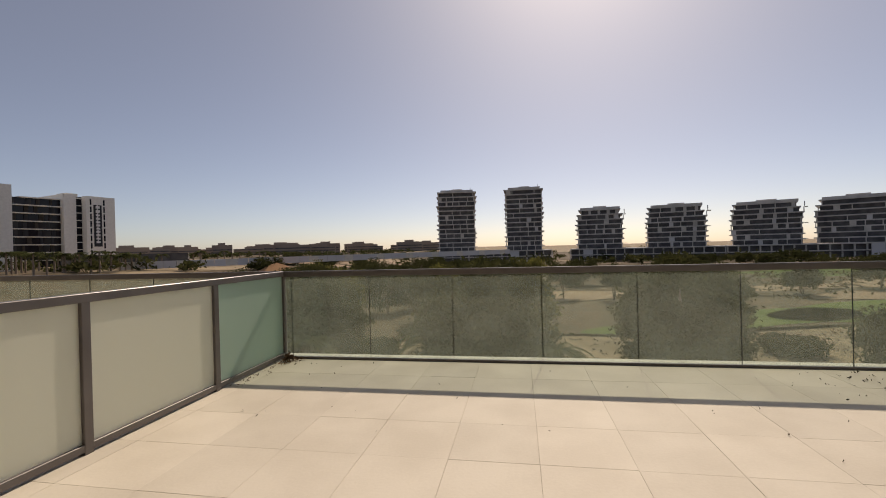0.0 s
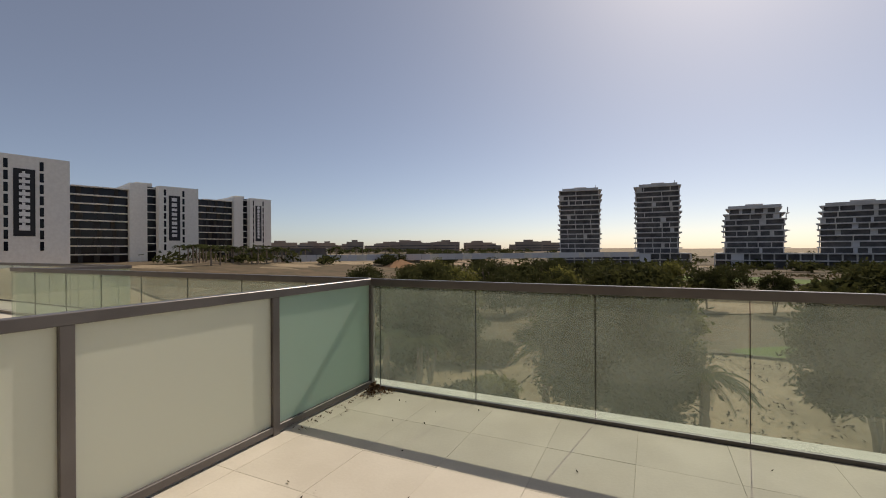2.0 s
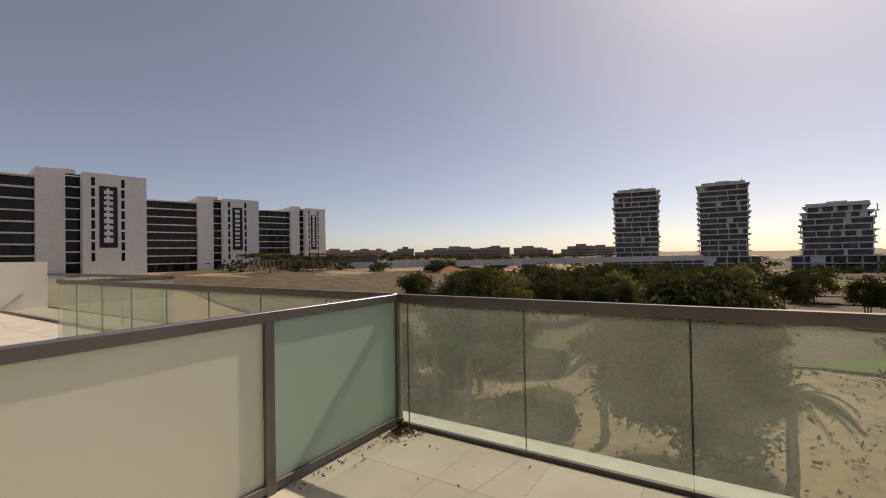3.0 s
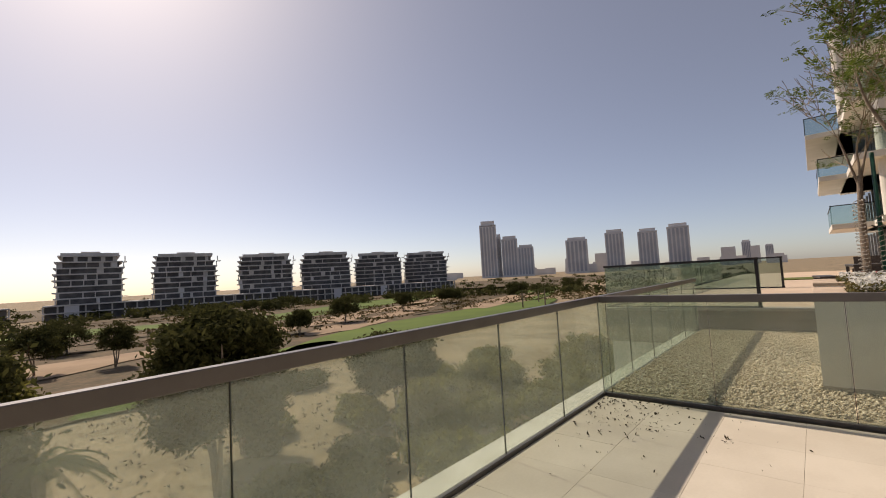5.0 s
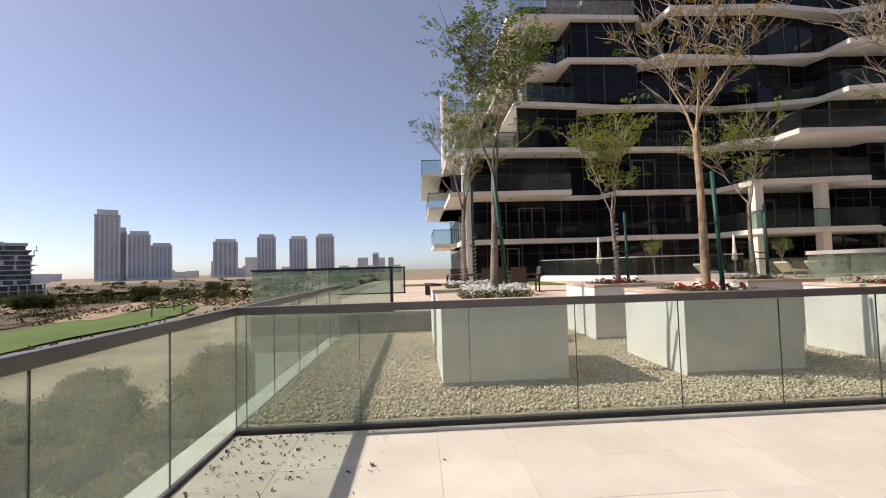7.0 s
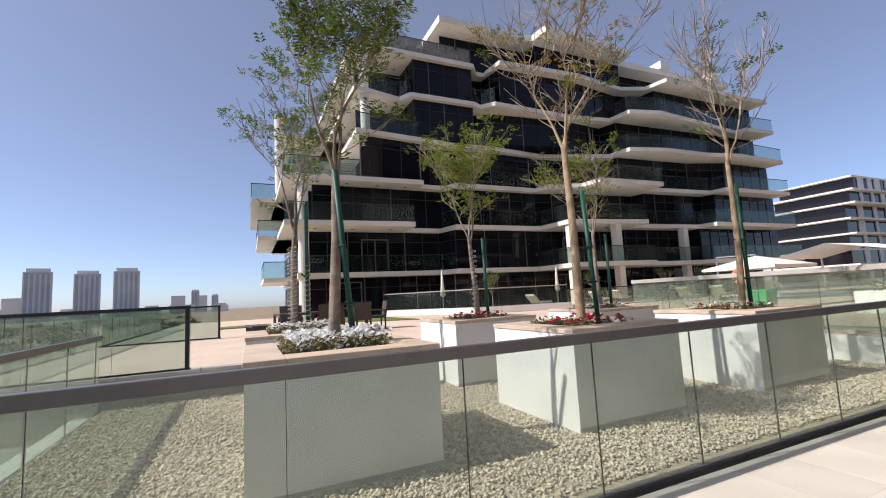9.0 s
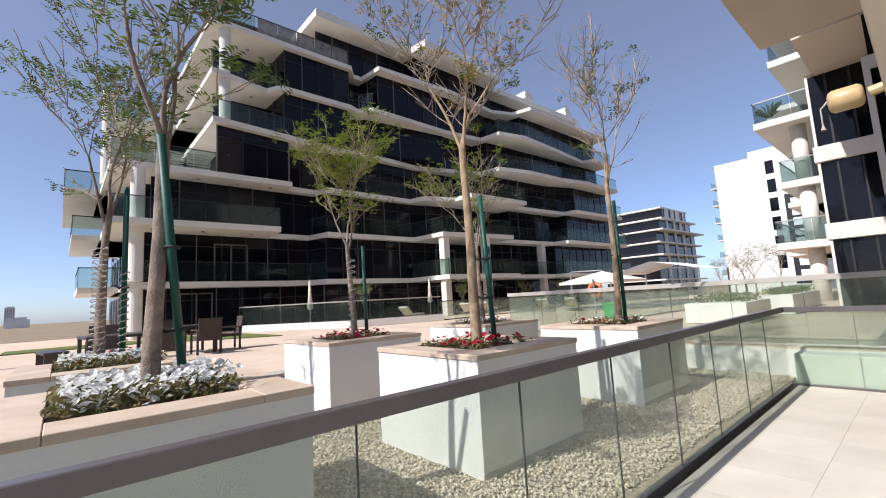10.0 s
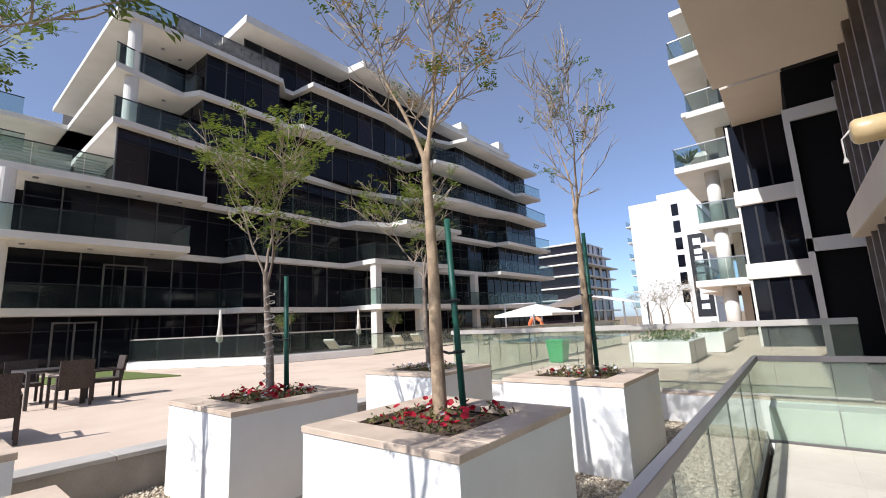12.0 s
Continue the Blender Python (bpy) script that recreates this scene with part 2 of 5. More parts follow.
ft.inputs["Color"].default_value = (0.86, 0.88, 0.79, 1)
fm = fn.new("ShaderNodeMixShader")
fm.inputs[0].default_value = 0.55
fl.new(fb.outputs[0], fm.inputs[1])
fl.new(ft.outputs[0], fm.inputs[2])
fl.new(fm.outputs[0], fn["Material Output"].inputs["Surface"])
MAT["frost"] = FROST
# the pane next to the corner is of greener, clearer glass
FROST_GREEN = FROST.copy()
FROST_GREEN.name = "green_frosted_glass"
FROST_GREEN.node_tree.nodes["Principled BSDF"].inputs["Base Color"].default_value = (0.58, 0.71, 0.63, 1)
FROST_GREEN.node_tree.nodes["Translucent BSDF"].inputs["Color"].default_value = (0.58, 0.74, 0.66, 1)
MAT["frost_green"] = FROST_GREEN


# ---- mesh building ----
class Mesh:
    """Collects boxes, tubes and faces into one mesh."""

    def __init__(self):
        self.v, self.f = [], []

    def add(self, verts, faces):
        k = len(self.v)
        self.v += [tuple(p) for p in verts]
        self.f += [tuple(i + k for i in q) for q in faces]
        return self

    def box(self, x0, y0, z0, x1, y1, z1, bevel=0.0):
        x0, x1 = min(x0, x1), max(x0, x1)
        y0, y1 = min(y0, y1), max(y0, y1)
        z0, z1 = min(z0, z1), max(z0, z1)
        if bevel:
            bm = bmesh.new()
            bmesh.ops.create_cube(bm, size=1)
            for v in bm.verts:
                v.co = Vector(((x0 + x1) / 2 + v.co.x * (x1 - x0), (y0 + y1) / 2 + v.co.y * (y1 - y0), (z0 + z1) / 2 + v.co.z * (z1 - z0)))
            bmesh.ops.bevel(bm, geom=list(bm.edges), offset=bevel, segments=1, affect="EDGES")
            bm.verts.index_update()
            self.add([v.co for v in bm.verts], [[v.index for v in f.verts] for f in bm.faces])
            bm.free()
            return self
        return self.add([(x0, y0, z0), (x1, y0, z0), (x1, y1, z0), (x0, y1, z0), (x0, y0, z1), (x1, y0, z1), (x1, y1, z1), (x0, y1, z1)],
                        [(3, 2, 1, 0), (4, 5, 6, 7), (0, 1, 5, 4), (1, 2, 6, 5), (2, 3, 7, 6), (3, 0, 4, 7)])

    def tube(self, points, radii, n=8, cap=True):
        rings = []
        up = Vector((0.3, 0.2, 1)).normalized()
        pts = [Vector(p) for p in points]
        for i, p in enumerate(pts):
            d = (pts[min(i + 1, len(pts) - 1)] - pts[max(i - 1, 0)]).normalized()
            a = d.cross(up if abs(d.dot(up)) < 0.95 else Vector((1, 0, 0))).normalized()
            b = d.cross(a)
            rings.append([p + (a * math.cos(2 * math.pi * k / n) + b * math.sin(2 * math.pi * k / n)) * radii[i] for k in range(n)])
        verts = [q for r in rings for q in r]
        faces = [(i * n + k, i * n + (k + 1) % n, (i + 1) * n + (k + 1) % n, (i + 1) * n + k) for i in range(len(rings) - 1) for k in range(n)]
        if cap:
            faces += [tuple(range(n))[::-1], tuple((len(rings) - 1) * n + k for k in range(n))]
        return self.add(verts, faces)

    def prism(self, outline, z0, z1):
        n = len(outline)
        verts = [(x, y, z0) for x, y in outline] + [(x, y, z1) for x, y in outline]
        faces = [tuple(range(n))[::-1], tuple(range(n, 2 * n))] + [(i, (i + 1) % n, n + (i + 1) % n, n + i) for i in range(n)]
        return self.add(verts, faces)

    def data(self, name, mat, smooth=False):
        me = bpy.data.meshes.new(name)
        me.from_pydata(self.v, [], self.f)
        me.materials.append(MAT[mat] if isinstance(mat, str) else mat)
        if smooth:
            me.polygons.foreach_set("use_smooth", [True] * len(me.polygons))
        me.update()
        return me


def thing(name, label, category, at=(0, 0, 0), turn=0.0, group=""):
    ob = new(name)
    ob.matrix_world = pose(*at, 0, 0, turn)
    return tagged(ob, label, category, group)


def part(name, mesh, mat, parent, label="", smooth=False):
    ob = new(name, mesh.data(name, mat, smooth) if isinstance(mesh, Mesh) else mesh)
    ob.parent = parent
    return tagged(ob, label) if label else ob


def single(name, mesh, mat, label, category, kind="", group="", smooth=False, at=(0, 0, 0), turn=0.0):
    ob = new(name, mesh.data(name, mat, smooth))
    ob.matrix_world = pose(*at, 0, 0, turn)
    return tagged(ob, label, category, group, kind)


def structure(name, mesh, mat, label, category):
    return single(name, mesh, mat, label, category, "structure")


B = lambda *a, **k: Mesh().box(*a, **k)


# ---- ground ----
def smooth01(t):
    t = min(1.0, max(0.0, t))
    return t * t * (3 - 2 * t)


def ground_z(x, y):
    """Desert floor ten metres below the terrace, rising towards the hotels in the west."""
    return -10.0 + 7.0 * smooth01((-x - 45) / 90)


def axis(lo, hi, n):
    """Coordinates that lie close near zero and wide far off."""
    return [math.copysign(abs(t) ** 2.2, t) * (hi if t > 0 else -lo) for t in (2 * i / (n - 1) - 1 for i in range(n))]


def build_ground():
    xs, ys = axis(-4500, 4500, 141), axis(-4500, 4500, 141)
    m = Mesh()
    m.v = [(x, y, ground_z(x, y) + (noise.noise(Vector((x / 14, y / 14, 0))) * 0.25 if abs(x) < 400 and abs(y) < 400 else 0) - 0.25) for y in ys for x in xs]
    n = len(xs)
    m.f = [(j * n + i, j * n + i + 1, (j + 1) * n + i + 1, (j + 1) * n + i) for j in range(len(ys) - 1) for i in range(n - 1)]
    structure("ground", m, "sand", "pale desert sand with sparse dry scrub", "ground")


def blob(cx, cy, rx, ry, turn, seed, lift, n=72, rough=0.28):
    """A flat patch with an uneven outline, draped on the ground."""
    rnd = random.Random(seed)
    ph = [rnd.uniform(0, 6.28) for _ in range(5)]
    m, rings = Mesh(), 6
    c, s = math.cos(radians(turn)), math.sin(radians(turn))
    for r in range(rings + 1):
        for k in range(n):
            a = 2 * math.pi * k / n
            w = (1 + rough * sum(math.sin((i + 2) * a + ph[i]) / (i + 1.5) for i in range(5)) * 0.7) * max(r / rings, 0.001)
            u, v = rx * w * math.cos(a), ry * w * math.sin(a)
            x, y = cx + u * c - v * s, cy + u * s + v * c
            m.v.append((x, y, ground_z(x, y) + lift))
    m.f = [(r * n + k, r * n + (k + 1) % n, (r + 1) * n + (k + 1) % n, (r + 1) * n + k) for r in range(rings) for k in range(n)]
    return m


build_ground()
structure("scrub_ground", blob(60, 175, 270, 105, 8, 70, 0.05, rough=0.2), "scrub", "dry brown scrubland round the golf course", "scrub")
structure("scrub_ground", blob(-60, 480, 420, 190, 0, 73, 0.05, rough=0.2), "scrub", "dry brown scrubland towards the horizon", "scrub")
structure("scrub_ground", blob(480, 330, 330, 210, -20, 74, 0.05, rough=0.2), "scrub", "dry brown scrubland towards the city", "scrub")
GREENS = ((150, 172, 100, 17, 20), (102, 76, 62, 13, 9), (24, 178, 36, 16, 0), (230, 120, 60, 10, 25), (34, 62, 22, 6, 24))
for i, (cx, cy, rx, ry, tn) in enumerate(GREENS):
    structure("fairway", blob(cx, cy, rx, ry, tn, 10 + i, 0.12), "fairway", "mown green golf fairway with an uneven edge", "grass")
BUNKERS = ((112, 118, 42, 13, 28), (64, 104, 16, 8, 20), (14, 92, 17, 9, 10), (175, 105, 60, 8, 18), (175, 150, 50, 7, 25), (72, 92, 16, 7, 30))
for i, (cx, cy, rx, ry, tn) in enumerate(BUNKERS):
    structure("sand_bunker", blob(cx, cy, rx, ry, tn, 30 + i, 0.2), "bunker", "raked pale sand bunker on the golf course", "sand")
SCRUBS = ((78, 100, 9, 4, 20), (100, 112, 12, 3.5, 25), (60, 96, 12, 4, 20), (140, 122, 18, 3, 25), (170, 128, 26, 3.5, 22), (0, 240, 140, 12, 0), (200, 232, 130, 8, 12), (50, 140, 30, 6, 10), (120, 100, 20, 3, 20), (-30, 120, 30, 10, 0), (20, 118, 24, 7, 0))
for i, (cx, cy, rx, ry, tn) in enumerate(SCRUBS):
    structure("scrub_patch", blob(cx, cy, rx, ry, tn, 50 + i, 0.28, rough=0.45), "scrub", "dry brown scrub between the bunkers", "scrub")
structure("sand_lot", blob(-150, 215, 95, 55, 35, 71, 0.12), "bunker", "cleared sandy building lot beyond the trees", "sand")
structure("soil_heap", Mesh().add([(-101, 150, -5.6), (-86, 158, -6.2), (-80, 150, -6.6), (-95, 143, -6.2), (-91, 151, -2.9)], [(0, 1, 4), (1, 2, 4), (2, 3, 4), (3, 0, 4)]), "orange_soil", "orange heap of dug soil on the sandy lot", "soil heap")


# ---- terrace ----
DECK = 0.5                  # level of the raised deck
X1, Y1 = 7.637, -10.58       # east rail line and south end of the terrace
STRIP = 6.05                # east face of the own building
FRONT = -7.0                # north face of the own building
structure("floor", Mesh().box(0.0, FRONT, -0.3, X1 - 0.08, 0.02, -0.005).box(STRIP, Y1, -0.3, X1 - 0.08, FRONT, -0.005), "grout", "grey grout bed under the terrace tiles", "floor")
structure("terrace_ledge", Mesh().box(-30, 0.02, -0.4, 30, 0.30, -0.006, bevel=0.01), "ledge", "pale painted concrete ledge outside the glass railing", "ledge")
structure("podium_wall", B(-30, -6.9, -10.6, 60, 0.24, -0.4), "white", "white rendered podium wall below the terrace", "wall")


def glass_rail(name, p0, p1, z0, z1, joints, label, glass="clear", rail_h=0.075, rail_w=0.062, posts=(), channel=True, group="", post_mat="bronze", gap=0.012):
    """A glass balustrade: base channel, glass panels between the joints, top rail and, if any, posts at the given lengths."""
    dx, dy = p1[0] - p0[0], p1[1] - p0[1]
    length = math.hypot(dx, dy)
    t = thing(name, label, "railing", (p0[0], p0[1], z0), math.degrees(math.atan2(dy, dx)), group)
    h = z1 - z0
    part("top_rail", B(0, -rail_w / 2, h - rail_h, length, rail_w / 2, h, bevel=0.004), post_mat, t)
    if channel:
        part("base_channel", B(0, -0.022, -0.008, length, 0.022, 0.03, bevel=0.003), post_mat, t)
    cuts = [0.0, *joints, length]
    for a, b in zip(cuts, cuts[1:]):
        if a > 0:
            part("joint_seal", B(a - 0.002, -0.0065, 0.03, a + 0.002, 0.0065, h - rail_h), "edge", t)
        if b - a > 0.03:
            part("glass_panel", B(a + gap / 2, -0.006, 0.026, b - gap / 2, 0.006, h - rail_h + 0.004), glass, t)
    for c in posts:
        part("post", B(c - 0.03, -0.032, 0, c + 0.03, 0.032, h - rail_h, bevel=0.003), post_mat, t)
    return t


PITCH = 1.0745
glass_rail("front_railing", (0.0, 0.0), (13.2, 0.0), 0.0, 1.15, [0.126 + PITCH * k for k in range(13) if 0.126 + PITCH * k < 13.1],
           "bronze-capped glass railing along the terrace edge above the golf course")
glass_rail("side_railing", (X1, 0.0), (X1, Y1), 0.0, 1.15, [0.1 + 1.04 * k for k in range(10)],
           "bronze-capped glass railing between terrace tiles and gravel bed")
glass_rail("end_railing", (X1, Y1), (STRIP, Y1), 0.0, 1.15, [0.8], "bronze-capped glass railing closing the end of the terrace")
glass_rail("neighbour_railing", (-8.3, 0.06), (-0.05, 0.06), 0.0, 1.15, [0.9 + PITCH * k for k in range(7)],
           "bronze-capped glass railing along the neighbouring terrace")

# frosted divider towards the neighbouring terrace
divider = thing("privacy_divider", "frosted glass privacy divider in a bronze aluminium frame", "divider", (0, 0, 0))
part("top_rail", B(-0.035, FRONT, 1.085, 0.035, 0.03, 1.15, bevel=0.004), "bronze", divider)
part("bottom_rail", B(-0.03, FRONT, 0.02, 0.03, 0.0, 0.075, bevel=0.004), "bronze", divider)
ys = [0.0, -1.315, -2.67, -4.025, -5.38, -6.73]
for a, b in zip(ys, ys[1:]):
    part("frosted_panel", B(-0.006, a - 0.032, 0.07, 0.006, b + 0.032, 1.09), "frost_green" if a == 0 else "frost", divider)
for y in ys:
    part("post", B(-0.034, y - 0.034, -0.012, 0.034, y + 0.034, 1.088, bevel=0.004), "bronze", divider)

# neighbouring terraces in the west
structure("neighbour_floor", Mesh().box(-8.3, FRONT, -0.3, -0.0, 0.02, -0.008).box(-16.3, FRONT, -0.3, -8.3, 2.1, -0.008), "tile", "cream tiled floor of the neighbouring terraces", "floor")
structure("neighbour_podium", B(-17, -6, -10.6, -8.3, 2.1, -0.3), "white", "white podium wall under the neighbouring terrace", "wall")
structure("neighbour_wall", B(-16.7, FRONT, 0, -16.3, 2.1, 1.5), "white", "white rendered dividing wall of the neighbouring terrace", "wall")
glass_rail("far_neighbour_railing", (-16.2, 2.1), (-8.2, 2.1), 0.0, 1.12, [1.07 * k for k in range(1, 8)], "bronze-capped glass railing of the far neighbouring terrace")
glass_rail("return_railing", (-8.25, 2.1), (-8.25, 0.1), 0.0, 1.12, [1.0], "bronze-capped glass railing turning the corner of a terrace")
structure("neighbour_kerb", B(-16.3, 0.9, -0.008, -8.35, 1.0, 0.06), "coping_grey", "grey kerb across the neighbouring terrace", "kerb")

# gravel court with planters
structure("gravel_bed", B(X1 + 0.03, -11.1, -0.3, 13.3, -0.03, 0.035), "gravel_bed", "sandy gravel bed beside the terrace", "gravel")
structure("gravel_kerb", B(X1 + 0.024, -11.1, -0.2, X1 + 0.055, -0.03, 0.03), "concrete", "dark drainage kerb along the gravel bed", "kerb")


def build_gravel():
    rnd = np.random.default_rng(4)
    n = 76000
    x = rnd.uniform(X1 + 0.09, 13.28, n)
    y = rnd.uniform(-11.08, -0.05, n)
    r = rnd.uniform(0.009, 0.023, n)
    base = np.array([(1, 0, 0), (-1, 0, 0), (0, 1, 0), (0, -1, 0), (0, 0, 1), (0, 0, -1)], float)
    tri = np.array([(0, 2, 4), (2, 1, 4), (1, 3, 4), (3, 0, 4), (2, 0, 5), (1, 2, 5), (3, 1, 5), (0, 3, 5)])
    a = rnd.uniform(0, 6.28, n)
    scale = rnd.uniform(0.6, 1.4, (n, 6, 1)) * base[None] * r[:, None, None]
    scale[:, :, 2] *= 0.75
    ca, sa = np.cos(a)[:, None], np.sin(a)[:, None]
    px = scale[:, :, 0] * ca - scale[:, :, 1] * sa + x[:, None] + rnd.uniform(-0.3, 0.3, (n, 6)) * r[:, None]
    py = scale[:, :, 0] * sa + scale[:, :, 1] * ca + y[:, None] + rnd.uniform(-0.3, 0.3, (n, 6)) * r[:, None]
    pz = scale[:, :, 2] + 0.04 + rnd.uniform(0, 0.022, n)[:, None]
    verts = np.stack([px, py, pz], -1).reshape(-1, 3)
    faces = (tri[None] + 6 * np.arange(n)[:, None, None]).reshape(-1, 3)
    me = bpy.data.meshes.new("gravel")
    me.vertices.add(len(verts))
    me.vertices.foreach_set("co", verts.ravel())
    me.loops.add(faces.size)
    me.loops.foreach_set("vertex_index", faces.ravel().astype(np.int32))
    me.polygons.add(len(faces))
    me.polygons.foreach_set("loop_start", np.arange(0, faces.size, 3, dtype=np.int32))
    me.update(calc_edges=True)
    me.materials.append(MAT["gravel"])
    tagged(new("gravel", me), "loose beige crushed gravel around the planters", "gravel", kind="stuff")


build_gravel()
structure("deck_wall", Mesh().box(13.3, -11.1, -0.3, 13.5, 2.0, DECK - 0.05), "concrete", "stained concrete side of the raised deck", "wall")
structure("deck_floor", Mesh().box(13.5, -60, -0.3, 40, 2.0, DECK - 0.012).box(6.05, -60, -0.3, 13.5, -11.1, DECK - 0.012).box(X1 + 0.1, -11.12, 0, 13.4, -11.095, DECK - 0.02), "deck", "beige paved pool deck in front of the apartment block", "floor")
structure("deck_wall_south", B(6.05, -11.09, -0.3, 13.3, -11.05, DECK - 0.03), "white", "white rendered upstand of the raised pool terrace", "wall")
structure("terrace_upstand", Mesh().box(STRIP, -11.05, -0.2, 7.57, -10.62, 0.45, bevel=0.01), "white", "low white upstand behind the end railing", "wall")
structure("deck_podium", B(13.5, -60, -10.6, 60, 1.98, -0.3), "white", "white podium below the raised deck", "wall")


# ---- own building, south-west of the terrace ----
own = thing("apartment_block", "white and dark glass apartment block with deep balconies over the terrace", "building", (0, 0, 0))
# solid filler, coloured as dark as the unlit rooms it replaces
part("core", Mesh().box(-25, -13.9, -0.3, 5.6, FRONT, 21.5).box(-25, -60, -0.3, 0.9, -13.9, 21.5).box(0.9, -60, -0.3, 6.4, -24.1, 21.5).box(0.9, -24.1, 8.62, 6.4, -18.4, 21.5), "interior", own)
part("soffit_slab", B(-2, -12.5, 6.08, 7.75, -5.6, 6.5, bevel=0.01), "soffit", own, "beige overhanging soffit slab")
# upper storeys out of view; they also keep sun off the portals
for k in range(5):
    part("upper_slab", B(-2, -12.5, 9.3 + 2.9 * k, 7.75, -5.6, 9.65 + 2.9 * k), "slab", own)
    part("upper_glazing", B(-1.6, -12.45, 6.5 + 2.9 * k, 7.72, -6.0, 9.3 + 2.9 * k), "glazing", own)
# unseen solid behind the soffit, added to hold the portal frames in shade
part("unseen_shade_block", B(5.7, -18.35, 9.4, 7.9, -12.55, 20.5), "slab", own)
part("fascia_beam", B(5.5, -13.8, 3.0, 6.1, -5.0, 3.5, bevel=0.01), "soffit", own, "beige beam above the terrace doors")
for z0, z1 in ((0.02, 3.0), (3.5, 6.08)):
    for i in range(9):
        y = -7.0 - i * 0.76
        part("glass_pane", B(5.74, y - 0.72, z0, 5.76, y, z1), "glazing_brown", own)
        part("slat", B(5.78, y - 0.80, z0, 5.92, y - 0.70, z1), "slat", own)
        part("slat", B(5.78, y - 0.40, z0, 5.86, y - 0.34, z1), "slat", own)
# bays behind thin white portal frames, filled black for their deep shade
part("recess", B(1.0, -24, 0.5, 6.48, -18.36, 8.6), "void", own, "recessed bay with its deep shade painted black")
for z0, z1 in ((0.5, 3.26), (3.26, 7.02)):
    part("portal_frame", Mesh().box(6.48, -18.5, z0, 6.62, -18.2, z1).box(1.0, -18.32, z1, 6.62, -18.2, z1 + 0.36), "slab", own, "thin white portal frame")
part("overhang", B(6.45, -22.2, 8.65, 8.0, -18.4, 20.5), "soffit", own, "beige overhanging upper storeys")
# stepped wing with flush glazing
for z in (2.84, 5.54):
    part("slab", B(6.5, -60, z, 8.3, -21.85, z + 0.56, bevel=0.02), "slab", own)
for z0, z1 in ((0.5, 2.84), (3.4, 5.54), (6.1, 8.65)):
    for xa, xb in ((6.5, 7.1), (7.1, 7.72), (7.72, 8.2)):
        part("glass_pane", B(xa + 0.03, -22.04, z0, xb - 0.03, -22.0, z1), "glazing", own)
        part("mullion", B(xa - 0.03, -22.06, z0, xa + 0.03, -21.95, z1), "mullion", own)
    part("corner_post", B(8.16, -22.08, z0, 8.24, -21.92, z1), "slab", own)
    part("side_wall", B(8.1, -30, z0, 8.16, -22.1, z1), "glazing", own)
# solid filler again, with the rooms' darkness in its colour
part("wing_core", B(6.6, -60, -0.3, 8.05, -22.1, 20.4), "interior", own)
# balconies at the far corner
for a, z in enumerate((3.0, 6.0, 9.1, 12.2, 15.3, 18.4)):
    ex = (10.9, 10.5, 11.15, 10.3, 10.7, 10.4)[a]
    part("slab", B(8.0, -46, z, ex, -28.2 - 0.5 * (a % 2), z + 0.34, bevel=0.02), "slab", own)
    part("rear_slab", B(8.0, -48, z, 11.9 - 0.4 * (a % 3), -36, z + 0.32, bevel=0.02), "slab", own)
    z0 = DECK if a == 0 else (3.0, 6.0, 9.1, 12.2, 15.3, 18.4)[a - 1] + 0.34
    if a < 3:
        part("column", Mesh().tube([(9.6, -29.3, z0), (9.6, -29.3, z)], [0.33, 0.33], 20), "slab", own, "round white column", True)
    part("glass_pane", B(8.1, -31.5, z0, 8.9, -31.45, z), "glazing", own)
    part("back_wall", B(8.9, -46, z0, 9.3, -31.4, z), "soffit", own)
    if a < 5:
        y0, zz = -28.3 - 0.5 * (a % 2), z + 0.34
        b = part("balcony_rail", Mesh().box(8.1, y0 - 0.05, zz + 1.03, ex - 0.04, y0, zz + 1.08).box(ex - 0.09, -45, zz + 1.03, ex - 0.04, y0, zz + 1.08), "steel", own)
        for i in range(2):
            xa, xb = 8.15 + (ex - 8.2) * i / 2, 8.15 + (ex - 8.2) * (i + 1) / 2
            part("glass_panel", B(xa, y0 - 0.03, zz, xb - 0.03, y0 - 0.015, zz + 1.03), "pane_green", b)
        part("glass_panel", B(ex - 0.07, -45, zz, ex - 0.055, y0, zz + 1.03), "pane_green", b)
pot = thing("balcony_plant", "spiky green pot plant on a balcony", "plant", (10.6, -29.2, 9.44))
part("pot", Mesh().tube([(0, 0, 0), (0, 0, 0.35)], [0.14, 0.2], 12), "white", pot)
spikes = Mesh()
for i in range(22):
    a = i * 2.4
    d = Vector((math.cos(a), math.sin(a), 0))
    s = Vector((-d.y, d.x, 0)) * 0.04
    h = 0.5 + 0.45 * ((i * 7) % 5) / 5
    spikes.add([Vector((0, 0, 0.35)) - s, Vector((0, 0, 0.35)) + s, d * 0.35 + Vector((0, 0, 0.35 + h * 0.8)) + s * 0.6, d * 0.62 + Vector((0, 0, 0.3 + h)), d * 0.35 + Vector((0, 0, 0.35 + h * 0.8)) - s * 0.6], [(0, 1, 2, 3, 4)])
part("leaves", spikes, "leaf", pot)
structure("own_plinth", B(-25, -60, -10.6, 6.0, -6.9, -0.3), "white", "white plinth under the apartment block", "wall")

lamp = thing("wall_lamp", "yellowed drum wall lamp hanging from a bracket on the beam", "lamp", (6.37, -7.86, 3.24))
part("diffuser", Mesh().tube([(-0.13, 0, 0), (-0.118, 0, 0), (-0.09, 0, 0), (0.09, 0, 0), (0.118, 0, 0), (0.13, 0, 0)], [0.06, 0.092, 0.11, 0.11, 0.092, 0.06], 24), "lamp_body", lamp, "", True)
